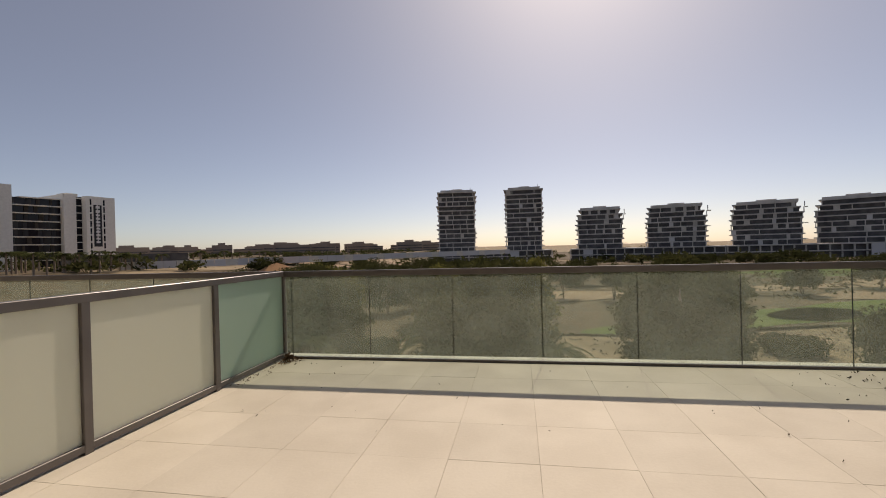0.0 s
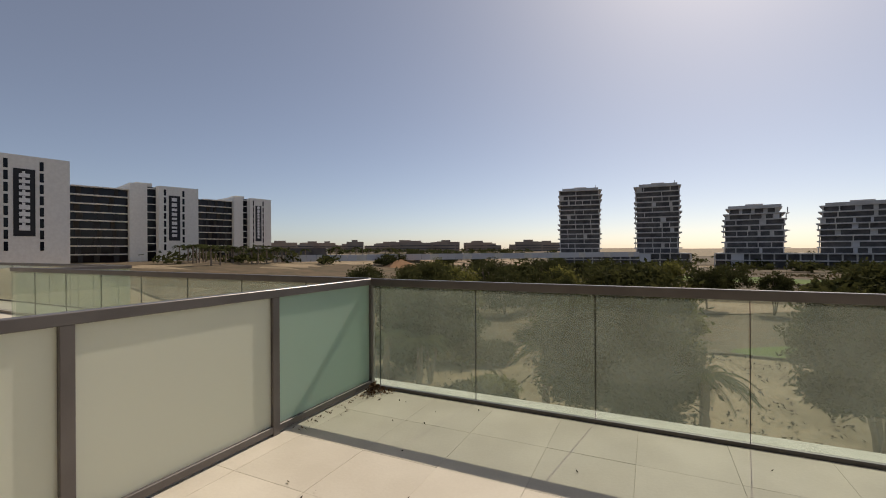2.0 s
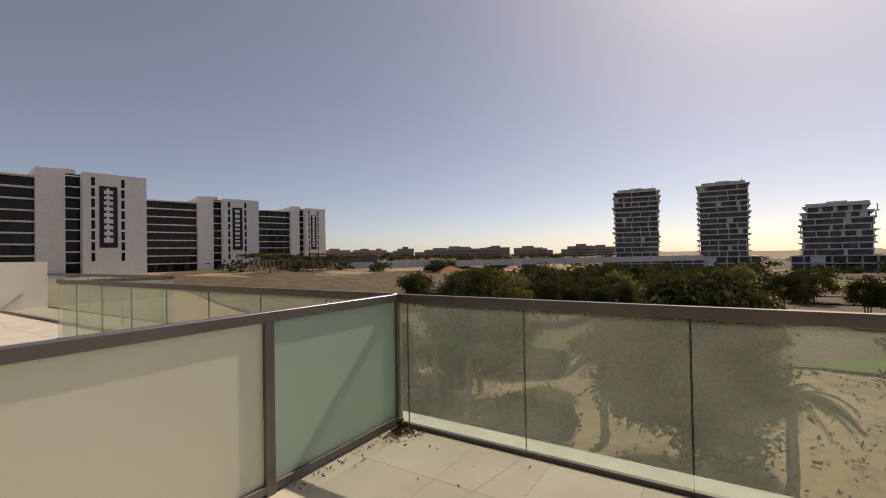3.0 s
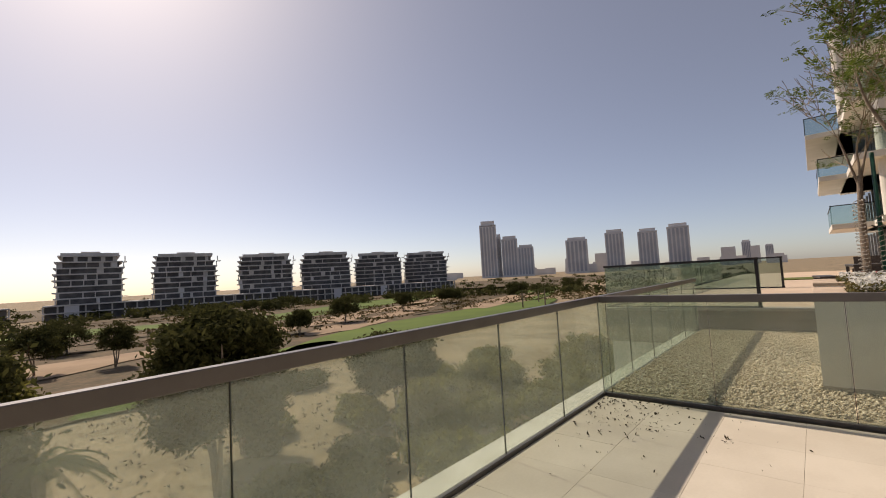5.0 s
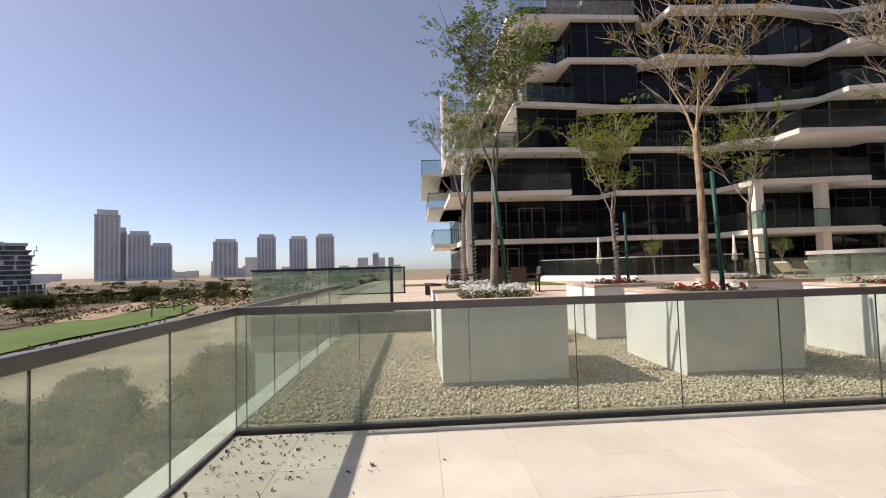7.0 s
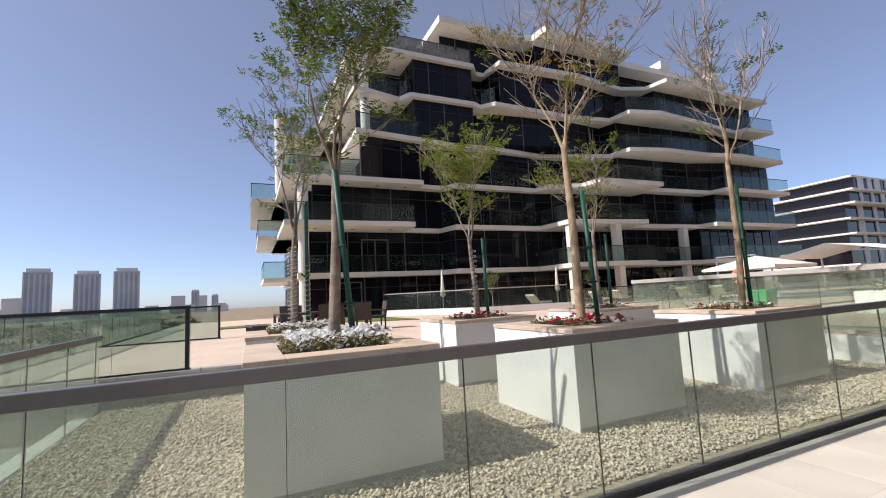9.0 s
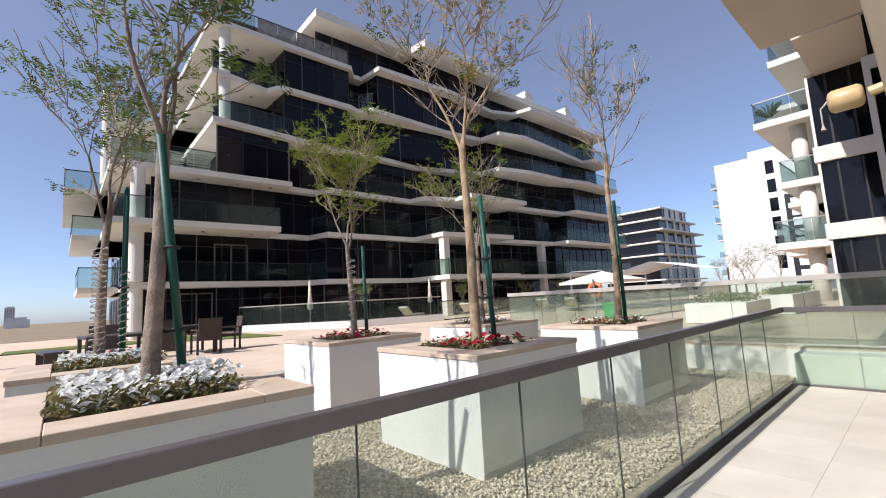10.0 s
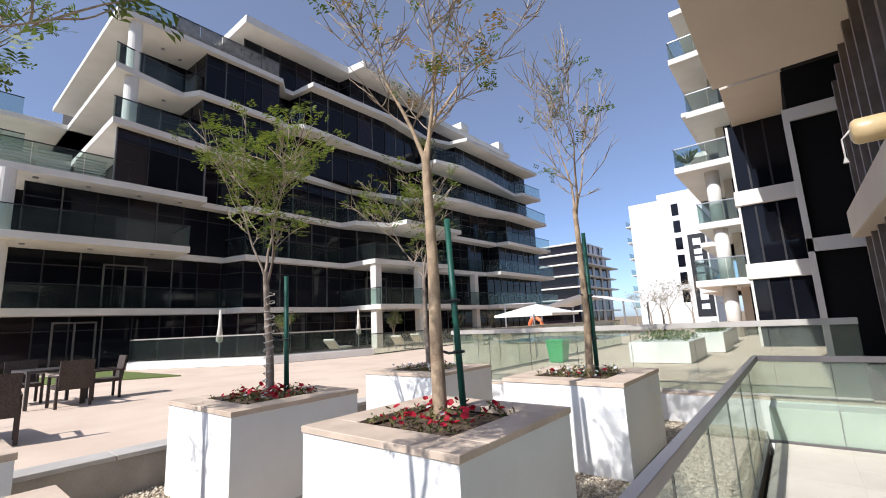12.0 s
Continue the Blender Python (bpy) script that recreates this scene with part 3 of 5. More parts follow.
part("bracket", Mesh().tube([(-0.27, 0, 0.02), (-0.16, 0, 0)], [0.045, 0.05], 10), "lamp_body", lamp)
part("switch_cord", Mesh().tube([(0.12, 0, 0.03), (0.19, 0, -0.04), (0.19, 0, -0.2)], [0.014, 0.007, 0.007], 6).tube([(0.19, 0, -0.2), (0.19, 0, -0.25)], [0.007, 0.022], 8), "cable", lamp)


# ---- apartment block across the court ----
def facing_block():
    t = thing("facing_apartment_building", "six-storey apartment building with white balcony slabs and dark glass", "building", (32, -25, DECK))
    inv = Matrix.Translation((-32, -25 * -1, -DECK))

    def put(name, m, mat, parent=t, label=""):
        m.v = [tuple(inv @ Vector(p)) for p in m.v]
        return part(name, m, mat, parent, label)

    L = [DECK, 3.2, 6.1, 9.0, 11.9, 14.8, 17.8]
    TH = 0.30
    SOUTH = -45.6
    # outer edge of the slab over each storey, as (x, y) from north to south
    slabs = [
        [(31.2, -4.6), (31.6, -12.4), (31.4, -14.0), (30.4, -14.4), (30.6, -21.0), (27.0, -21.4), (26.4, -28.0), (28.0, -28.2), (27.4, -34.0), (26.4, -34.2), (26.2, SOUTH)],
        [(29.9, -3.8), (29.7, -11.4), (32.0, -11.45), (32.1, -14.1), (30.3, -14.5), (30.3, -21.2), (27.4, -21.4), (26.6, -27.8), (28.4, -28.0), (28.0, -35.0), (26.6, -35.2), (26.4, SOUTH)],
        [(30.6, -3.8), (30.5, -12.4), (31.5, -12.45), (31.6, -14.4), (30.6, -14.7), (30.7, -21.3), (29.5, -21.6), (28.6, -23.9), (27.0, -24.0), (26.8, -30.0), (28.4, -30.3), (28.0, -37.0), (26.8, -37.2), (26.6, SOUTH)],
        [(30.1, -8.0), (30.6, -12.5), (30.9, -15.0), (30.8, -18.0), (31.3, -22.7), (29.8, -28.0), (28.0, -28.3), (27.3, -31.5), (27.2, -36.0), (26.6, -39.3), (26.8, SOUTH)],
        [(30.4, -8.0), (31.2, -11.2), (30.3, -11.7), (30.3, -16.4), (30.6, -17.1), (29.8, -17.8), (30.0, -24.5), (29.6, -28.2), (27.8, -28.4), (27.2, -31.1), (27.6, -36.0), (28.2, -41.7), (27.4, -42.0), (27.2, SOUTH)],
        [(30.5, -7.9), (30.6, -16.7), (31.5, -17.4), (31.5, -18.0), (29.5, -18.2), (29.2, -25.0), (29.8, -30.0), (29.1, -32.0), (27.4, -32.4), (27.6, -42.0), (27.4, SOUTH)],
    ]
    # glass line of each storey
    glass = [
        [(32.4, -5.2), (32.6, -12.4), (32.4, -14.2), (31.2, -14.6), (31.4, -21.2), (31.4, -28.0), (30.0, -28.2), (29.6, SOUTH)],
        [(32.2, -5.2), (32.4, -14.1), (30.8, -14.6), (30.8, -21.3), (30.6, -28.2), (29.4, -28.4), (29.2, -35.2), (28.2, -35.4), (28.0, SOUTH)],
        [(32.0, -5.6), (32.2, -14.4), (31.1, -14.8), (31.2, -21.5), (30.6, -24.2), (30.2, -30.4), (29.2, -30.6), (29.0, -37.2), (28.0, -37.4), (28.0, SOUTH)],
        [(30.55, -8.3), (31.0, -12.4), (32.2, -12.45), (31.7, -14.6), (31.4, -18.0), (31.7, -22.7), (31.3, -28.2), (29.6, -28.6), (29.2, -36.0), (28.2, -39.4), (28.2, SOUTH)],
        [(33.4, -8.8), (33.4, -11.9), (30.65, -12.0), (30.65, -16.4), (32.2, -16.5), (31.2, -18.2), (30.6, -24.6), (31.0, -28.4), (29.6, -28.8), (29.0, SOUTH)],
        [(33.4, -8.8), (33.4, -12.1), (30.95, -12.2), (30.95, -16.6), (32.4, -16.7), (32.3, -18.2), (30.2, -18.5), (30.0, -25.0), (30.8, -30.2), (30.4, -32.5), (29.0, -32.8), (29.0, SOUTH)],
    ]
    roof_edge = [(30.6, -14.2), (30.5, -21.9), (29.0, -22.1), (29.4, -31.0), (31.0, -31.2), (30.6, SOUTH)]
    roof_glass = [(32.2, -14.9), (32.0, -22.2), (30.9, -22.4), (31.0, -31.2), (32.4, -31.4), (32.2, SOUTH)]

    def along(p, q, u0, u1, out0, out1, z0, z1):
        """A box along the plan line p-q, from length u0 to u1 and from out0 to out1 metres outside it."""
        d = Vector((q[0] - p[0], q[1] - p[1])).normalized()
        n = Vector((d.y, -d.x))
        if n.x > 0 and abs(n.x) > 0.05:
            n = -n
        ring = [Vector(p) + d * u + n * o for u, o in ((u0, out0), (u1, out0), (u1, out1), (u0, out1))]
        return Mesh().prism([(c.x, c.y) for c in ring], z0, z1)

    def x_at(line, y):
        for p, q in zip(line, line[1:]):
            if p[1] >= y >= q[1]:
                return p[0] + (q[0] - p[0]) * (p[1] - y) / max(1e-6, p[1] - q[1])
        return 36.0

    def curtain_wall(line, z0, z1, k):
        """Dark panes with mullions and a transom along a plan line."""
        for p, q in zip(line, line[1:]):
            ln = math.hypot(q[0] - p[0], q[1] - p[1])
            n = max(1, round(ln / 1.2))
            w = ln / n
            for i in range(n):
                put("glass_pane", along(p, q, i * w + 0.03, (i + 1) * w - 0.03, -0.03, 0.0, z0 + 0.05, z1), "glazing" if (k * 3 + i) % 9 else "glazing_brown")
                put("mullion", along(p, q, i * w - 0.025, i * w + 0.025, -0.04, 0.05, z0, z1), "mullion" if (i + k) % 3 else "window_steel")
            put("transom", along(p, q, 0, ln, 0.004, 0.03, z1 - 0.66, z1 - 0.61), "mullion")

    for k in range(6):
        z0, z1 = L[k], L[k + 1]
        put("slab", Mesh().prism([*slabs[k], (45.0, SOUTH), (45.0, slabs[k][0][1])][::-1], z1 - TH, z1), "slab")
        curtain_wall(glass[k], z0, z1 - TH, k)
    # balcony glass where the slab below reaches past the glass line
    for k in range(1, 6):
        for p, q in zip(slabs[k - 1], slabs[k - 1][1:]):
            ln = math.hypot(q[0] - p[0], q[1] - p[1])
            n = max(1, round(ln / 1.6))
            w = ln / n
            for i in range(n):
                f = (i + 0.5) / n
                mx, my = p[0] + (q[0] - p[0]) * f, p[1] + (q[1] - p[1]) * f
                if x_at(glass[k], my) - mx < 0.75:
                    continue
                rl = put("balcony_rail", along(p, q, i * w, (i + 1) * w, -0.10, -0.05, L[k] + 1.02, L[k] + 1.06), "mullion")
                put("glass_panel", along(p, q, i * w + 0.012, (i + 1) * w - 0.012, -0.085, -0.07, L[k] + 0.01, L[k] + 1.02), "pane_green", rl)
    # recessed downlights in the balcony ceilings
    for k, spots in ((1, ((31.0, -5.6), (31.0, -7.8), (31.0, -10.2))), (2, ((31.2, -5.8), (31.3, -7.6), (31.4, -9.6), (31.3, -11.4))), (3, ((31.6, -12.9),)),
                     (4, ((32.0, -9.2), (32.2, -10.6))), (5, ((31.8, -9.0), (32.2, -10.4), (32.6, -11.4))), (1, ((28.6, -23), (28.4, -25.6))), (0, ((28.6, -23.4), (28.4, -26.2)))):
        for x, y in spots:
            put("downlight", Mesh().tube([(x, y, L[k + 1] - TH - 0.05), (x, y, L[k + 1] - TH + 0.01)], [0.10, 0.10], 10), "steel", t, "round ceiling downlight")
    # sliding doors in the lower glass fronts
    for k, y0, y1 in ((1, -8.6, -10.4), (0, -7.0, -8.6), (2, -16.0, -17.6), (1, -23.4, -25.4), (0, -23.0, -25.0)):
        x = x_at(glass[k], (y0 + y1) / 2) - 0.10
        z0, z1 = L[k] + 0.02, L[k] + 2.15
        put("door_frame", Mesh().box(x, y0 - 0.07, z0, x + 0.09, y0, z1).box(x, y1, z0, x + 0.09, y1 + 0.07, z1).box(x, y1 + 0.07, z1 - 0.07, x + 0.09, y0 - 0.07, z1)
            .box(x, (y0 + y1) / 2 - 0.035, z0, x + 0.09, (y0 + y1) / 2 + 0.035, z1 - 0.07), "window_steel", t, "grey sliding door frame")
    # added fill that hides the sky, dark in colour like unlit rooms
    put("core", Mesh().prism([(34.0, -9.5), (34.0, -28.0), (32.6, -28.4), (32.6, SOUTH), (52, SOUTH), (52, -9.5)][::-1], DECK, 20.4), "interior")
    # northern end wall, with balconies round the corner
    put("north_wall", B(33.7, -9.5, DECK, 52, -5.4, 8.8), "glazing")
    for k in range(3):
        for i in range(9):
            put("mullion", B(34 + 2 * i, -5.42, L[k], 34.08 + 2 * i, -5.34, L[k + 1] - TH), "steel")
    for k, (x0, x1, y0) in enumerate(((35, 41, -2.9), (36, 44, -2.6), (37.5, 50, -2.2), (38, 46, -5.0), (40, 52, -4.6))):
        z = L[k + 1] - TH
        put("slab", B(x0, -9.4, z, x1, y0, z + TH, bevel=0.02), "slab")
        rl = put("balcony_rail", Mesh().box(x0, y0 - 0.06, z + 1.3, x1, y0 - 0.02, z + 1.35).box(x0 + 0.02, -6, z + 1.3, x0 + 0.06, y0, z + 1.35), "mullion")
        put("glass_panel", B(x0, y0 - 0.05, z + TH, x1, y0 - 0.035, z + 1.3), "pane_green", rl)
        put("glass_panel", B(x0 + 0.03, -6, z + TH, x0 + 0.045, y0, z + 1.3), "pane_green", rl)
    # round corner columns
    for (x, y, k0, k1) in ((31.5, -5.0, 0, 1), (30.7, -4.9, 1, 3), (30.95, -8.8, 4, 6), (36, -4.0, 3, 5)):
        for k in range(k0, k1):
            put("column", Mesh().tube([(x, y, L[k]), (x, y, L[k + 1] - TH)], [0.3, 0.3], 18), "slab", t, "round white column")
    for (x, y) in ((27.5, -21.75), (27.1, -25.4), (27.9, -33.3)):
        for k in range(0, 2):
            put("column", B(x, y - 0.25, L[k], x + 0.5, y + 0.25, L[k + 1] - TH), "slab", t, "square white column")
    # penthouse set back on the roof
    curtain_wall(roof_glass, 17.82, 20.5, 2)
    put("roof_slab", Mesh().prism([*roof_edge, (46.0, SOUTH), (46.0, -14.2)][::-1], 20.5, 21.0), "slab")
    put("roof_fin", B(30.6, -37.4, 21.0, 33, -36.2, 21.7), "slab")
    put("roof_fin", B(30.8, -44.6, 21.0, 33, -43.6, 22.0), "slab")
    rl = put("balcony_rail", B(30.72, -16.55, 18.86, 30.78, -8.1, 18.9), "mullion")
    for i in range(5):
        put("glass_panel", B(30.74, -16.5 + 1.2 * i, 17.8, 30.755, -15.33 + 1.2 * i, 18.86), "dusty", rl, "dust-coated glass parapet")
    for i in range(2):
        put("glass_panel", B(30.74, -10.4 + 1.15 * i, 17.8, 30.755, -9.28 + 1.15 * i, 18.86), "pane_green", rl)
    # louvred unit screen on the third-floor balcony
    for j in range(3):
        for i in range(6):
            put("louvre", B(30.95, -8.1 + j * 1.25, 9.12 + 0.14 * i, 30.99, -7.0 + j * 1.25, 9.19 + 0.14 * i), "slab")
    return t


facing_block()

# lower block further south, and the white gable beyond it
far_block = thing("far_apartment_building", "grey-white terraced apartment building behind the palms", "building", (56.5, -126, DECK))
part("plinth", B(-6, -12, -11, 8, 12, 0), "slab", far_block)
rnd = random.Random(8)
for k in range(7):
    z = 3.1 * k
    off = rnd.uniform(-1.2, 1.2)
    ln = 13 - max(0, k - 4) * 2.5
    part("glazing_band", B(-6, -ln, z, 8, ln, z + 2.75), "glazing_brown", far_block)
    part("slab", B(-7.3 + off, -ln - 0.8, z + 2.75, 9, ln + rnd.uniform(0.3, 2.2), z + 3.1), "slab", far_block)
    for i in range(4):
        y = -ln + 1.5 + i * ln / 2.2
        part("wall_panel", B(-6.2, y, z, -5.95, y + rnd.uniform(1.0, 2.6), z + 2.75), "far_tower", far_block)

gable = thing("white_apartment_building", "white rendered apartment building with a black vertical sign", "building", (22.5, -87, 0))
part("body", Mesh().box(-5.2, -22, -3, 6.6, 0, 22).box(-5.2, -22, 22, 1.6, 0.0, 23.0), "white", gable)
for i in range(6):
    part("window", B(-1.6, -0.02, 3.5 + 3.05 * i, -0.5, 0.05, 5.6 + 3.05 * i), "glazing", gable)
    w = part("balcony", B(6.6, -5.0, 2.8 + 3.05 * i, 7.6, -0.4, 3.0 + 3.05 * i), "slab", gable)
    part("glass_panel", B(7.5, -5.0, 3.0 + 3.05 * i, 7.53, -0.4, 4.0 + 3.05 * i), "pane_green", w)
sign = part("sign_panel", B(-5.0, 0.0, 1.0, -2.4, 0.08, 15), "sign_black", gable, "black vertical sign panel")
for i in range(8):
    part("sign_mark", B(-4.3, 0.08, 2.2 + 1.55 * i, -3.1, 0.12, 3.1 + 1.55 * i + 0.3 * (i % 2)), "sign_white", sign)


# ---- far apartment shells across the golf course ----
def shell_building(yaw0, yaw1, dist, top, floors, seed, tower):
    """A bare concrete block between two bearings, seen from the terrace."""
    rnd = random.Random(seed)
    mid = radians((yaw0 + yaw1) / 2)
    width = dist * abs(math.tan(radians((yaw0 - yaw1) / 2))) * 2
    depth = 24 if tower else 30
    t = thing("concrete_apartment_tower" if tower else "concrete_apartment_block",
              "unfinished grey concrete apartment tower with open floors" if tower else "unfinished grey concrete apartment block with open balconies", "building",
              (2.5 - (dist + depth / 2) * math.sin(mid), -2 + (dist + depth / 2) * math.cos(mid), -10), math.degrees(mid), "unfinished buildings")
    base = 8.0
    fh = (top + 10 - base) / (floors + 0.7)
    w, d = width / 2, depth / 2
    for k in range(floors):
        z = base + fh * k
        taper = 0.0 if k < floors - 2 or tower else (k - floors + 3) * 0.07
        l = -w * (1 - taper * rnd.uniform(0.5, 1.5))
        # solid box; the shade of an open floor is its dark colour
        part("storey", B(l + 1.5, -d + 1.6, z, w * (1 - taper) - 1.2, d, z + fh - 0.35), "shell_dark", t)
        jl, jr = rnd.uniform(-0.9, 0.7), rnd.uniform(-0.9, 0.7)
        part("slab", B(l + jl * 0.6, -d + rnd.uniform(-0.6, 0.6), z + fh - 0.6, w * (1 - taper) + jr, d + 1, z + fh + 0.12), "shell", t)
        if k % 3 == 0 and not tower:
            part("balcony", B(w, -d + 2, z + fh - 0.4, w + rnd.uniform(1, 2.4), -d + 9, z + fh - 0.1), "shell", t)
        n = 6
        for i in range(n):
            x = l + 1.2 + (2 * w - 2.6) * i / (n - 1) + rnd.uniform(-0.6, 0.6)
            if i in (0, n - 1) or rnd.random() < 0.5:
                part("column", B(x - 0.25, -d + 0.5, z, x + 0.25, -d + 1.0, z + fh - 0.42), "shell", t)
            if rnd.random() < (0.08 if tower else 0.34) and i < n - 1:
                ww = rnd.uniform(1.0, 3.0)
                part("wall_panel", B(x, -d + 1.2, z, x + ww, -d + 1.6, z + fh - 0.42), "shell" if rnd.random() < 0.7 else "far_tower", t)
    z = base + fh * floors
    part("roof_parapet", B(-w * 0.8, -d + 0.4, z, w * 0.85, d, z + fh * 0.45), "shell", t)
    part("stair_head", B(-w * 0.25, -d + 4, z + fh * 0.4, w * 0.3, d - 3, z + fh * 0.75), "shell", t)
    if tower:
        part("mast", Mesh().tube([(w * 0.7, -d + 1, z), (w * 0.74, -d + 1, z + 3.2)], [0.5, 0.08], 5), "shell", t)
    return t


for i, (a, b, dist, top, fl, tw) in enumerate((
        (10.7, 5.45, 310, 43.4, 13, True), (1.7, -3.3, 310, 43.6, 13, True), (-7.3, -13.0, 308, 26.6, 8, False), (-15.35, -21.85, 312, 26.0, 8, False),
        (-23.9, -30.35, 330, 25.8, 8, False), (-31.0, -37.4, 352, 27.0, 8, False), (-37.7, -44.0, 380, 26.8, 8, False), (-44.1, -50.0, 410, 27.0, 8, False))):
    shell_building(a, b, dist, top, fl, 100 + i, tw)


def podium(yaw0, yaw1, d0, d1, seed):
    """A two-storey concrete podium strip with column bays."""
    p = Vector((2.5 - d0 * math.sin(radians(yaw0)), -2 + d0 * math.cos(radians(yaw0)), -10))
    q = Vector((2.5 - d1 * math.sin(radians(yaw1)), -2 + d1 * math.cos(radians(yaw1)), -10))
    ln = (q - p).length
    t = thing("concrete_podium", "unfinished two-storey concrete podium with open bays", "building", tuple(p), math.degrees(math.atan2(q.y - p.y, q.x - p.x)), "unfinished buildings")
    rnd = random.Random(seed)
    # one solid block, coloured dark for the shade inside the open bays
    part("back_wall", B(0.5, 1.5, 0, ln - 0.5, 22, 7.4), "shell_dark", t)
    for z in (3.6, 7.4):
        part("slab", B(0, -0.6 - rnd.random(), z, ln, 22, z + 0.6), "shell", t)
    n = int(ln / 5.5)
    for i in range(n + 1):
        for z in (0, 4.2):
            part("column", B(i * ln / n - 0.35, 0, z, i * ln / n + 0.35, 0.7, z + 3.4 - 0.2), "shell", t)
    for i in range(max(1, n // 12)):
        x = rnd.uniform(4, ln - 12)
        part("wall_panel", B(x, -1.0, 0, x + 6, -0.7, 7.4), "far_tower", t)
    return t


podium(12.0, -4.3, 298, 300, 1)
podium(-6.6, -23.5, 298, 306, 2)
podium(-23.7, -50.8, 309, 400, 3)

# ---- skyline towers on the eastern horizon ----
TOWERS = ((0.8149, 0.5796, 0.8361, 0.5486, 0.1227, 1), (0.8358, 0.5490, 0.8414, 0.5404, 0.0920, 0), (0.8419, 0.5397, 0.8607, 0.5092, 0.0853, 1), (0.8607, 0.5092, 0.8781, 0.4785, 0.0633, 0),
          (0.9098, 0.4150, 0.9277, 0.3733, 0.0715, 1), (0.9409, 0.3386, 0.9528, 0.3035, 0.0820, 1), (0.9609, 0.2770, 0.9705, 0.2411, 0.0783, 1), (0.9748, 0.2233, 0.9828, 0.1848, 0.0830, 1),
          (0.9948, 0.1018, 0.9961, 0.0879, 0.0392, 0), (0.9978, 0.0664, 0.9985, 0.0541, 0.0285, 0))
for i, (ax, ay, bx, by, el, crown) in enumerate(TOWERS):
    dist = 1500 if i < 8 else 2300
    p, q = Vector((ax, ay, 0)).normalized() * dist, Vector((bx, by, 0)).normalized() * dist
    c, w = (p + q) / 2, (p - q).length
    h = el * dist + 12
    t = thing("skyline_tower", "grey high-rise tower on the city skyline, paled by painted haze", "tower", (c.x, c.y, -12), math.degrees(math.atan2(q.y - p.y, q.x - p.x)), "skyline towers")
    # shaft, crown and glass carry the distance haze in their colours
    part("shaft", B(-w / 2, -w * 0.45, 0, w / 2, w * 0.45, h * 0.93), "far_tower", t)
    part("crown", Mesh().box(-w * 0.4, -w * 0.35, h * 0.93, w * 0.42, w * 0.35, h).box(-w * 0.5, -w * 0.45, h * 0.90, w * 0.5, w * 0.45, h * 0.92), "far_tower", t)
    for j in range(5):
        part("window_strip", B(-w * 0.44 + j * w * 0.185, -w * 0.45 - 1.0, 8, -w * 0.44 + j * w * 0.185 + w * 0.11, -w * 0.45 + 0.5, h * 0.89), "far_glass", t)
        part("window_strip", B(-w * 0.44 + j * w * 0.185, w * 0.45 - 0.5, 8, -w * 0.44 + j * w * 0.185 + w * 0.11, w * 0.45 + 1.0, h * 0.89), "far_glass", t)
rnd = random.Random(21)
for i in range(46):
    yaw = radians(rnd.choice((rnd.uniform(-88, -50), rnd.uniform(-78, -60))))
    dist = rnd.uniform(1500, 2400)
    w, h = rnd.uniform(20, 50), rnd.uniform(14, 34) * (2.0 if rnd.random() < 0.12 else 1)
    # same tower colour, with the haze already in it
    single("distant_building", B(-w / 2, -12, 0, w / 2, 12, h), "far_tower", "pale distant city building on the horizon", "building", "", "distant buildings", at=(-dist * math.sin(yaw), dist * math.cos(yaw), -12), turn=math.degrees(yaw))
for i in range(34):
    yaw = radians(rnd.uniform(11.5, 50))
    dist = rnd.uniform(620, 900)
    w, h = rnd.uniform(22, 55), rnd.uniform(12, 19)
    t = thing("housing_block", "pale beige low housing block in the hazy distance", "building", (-dist * math.sin(yaw), dist * math.cos(yaw), -6), math.degrees(yaw), "distant housing")
    part("body", B(-w / 2, -10, 0, w / 2, 10, h), "far_house", t)
    part("roof_room", B(-w * 0.2, -6, h, w * 0.15, 6, h + 3), "far_house", t)
    for k in range(3):
        part("window_band", B(-w * 0.46, -10.3, 3 + 4 * k, w * 0.46, -9.9, 4.4 + 4 * k), "shell_dark", t)


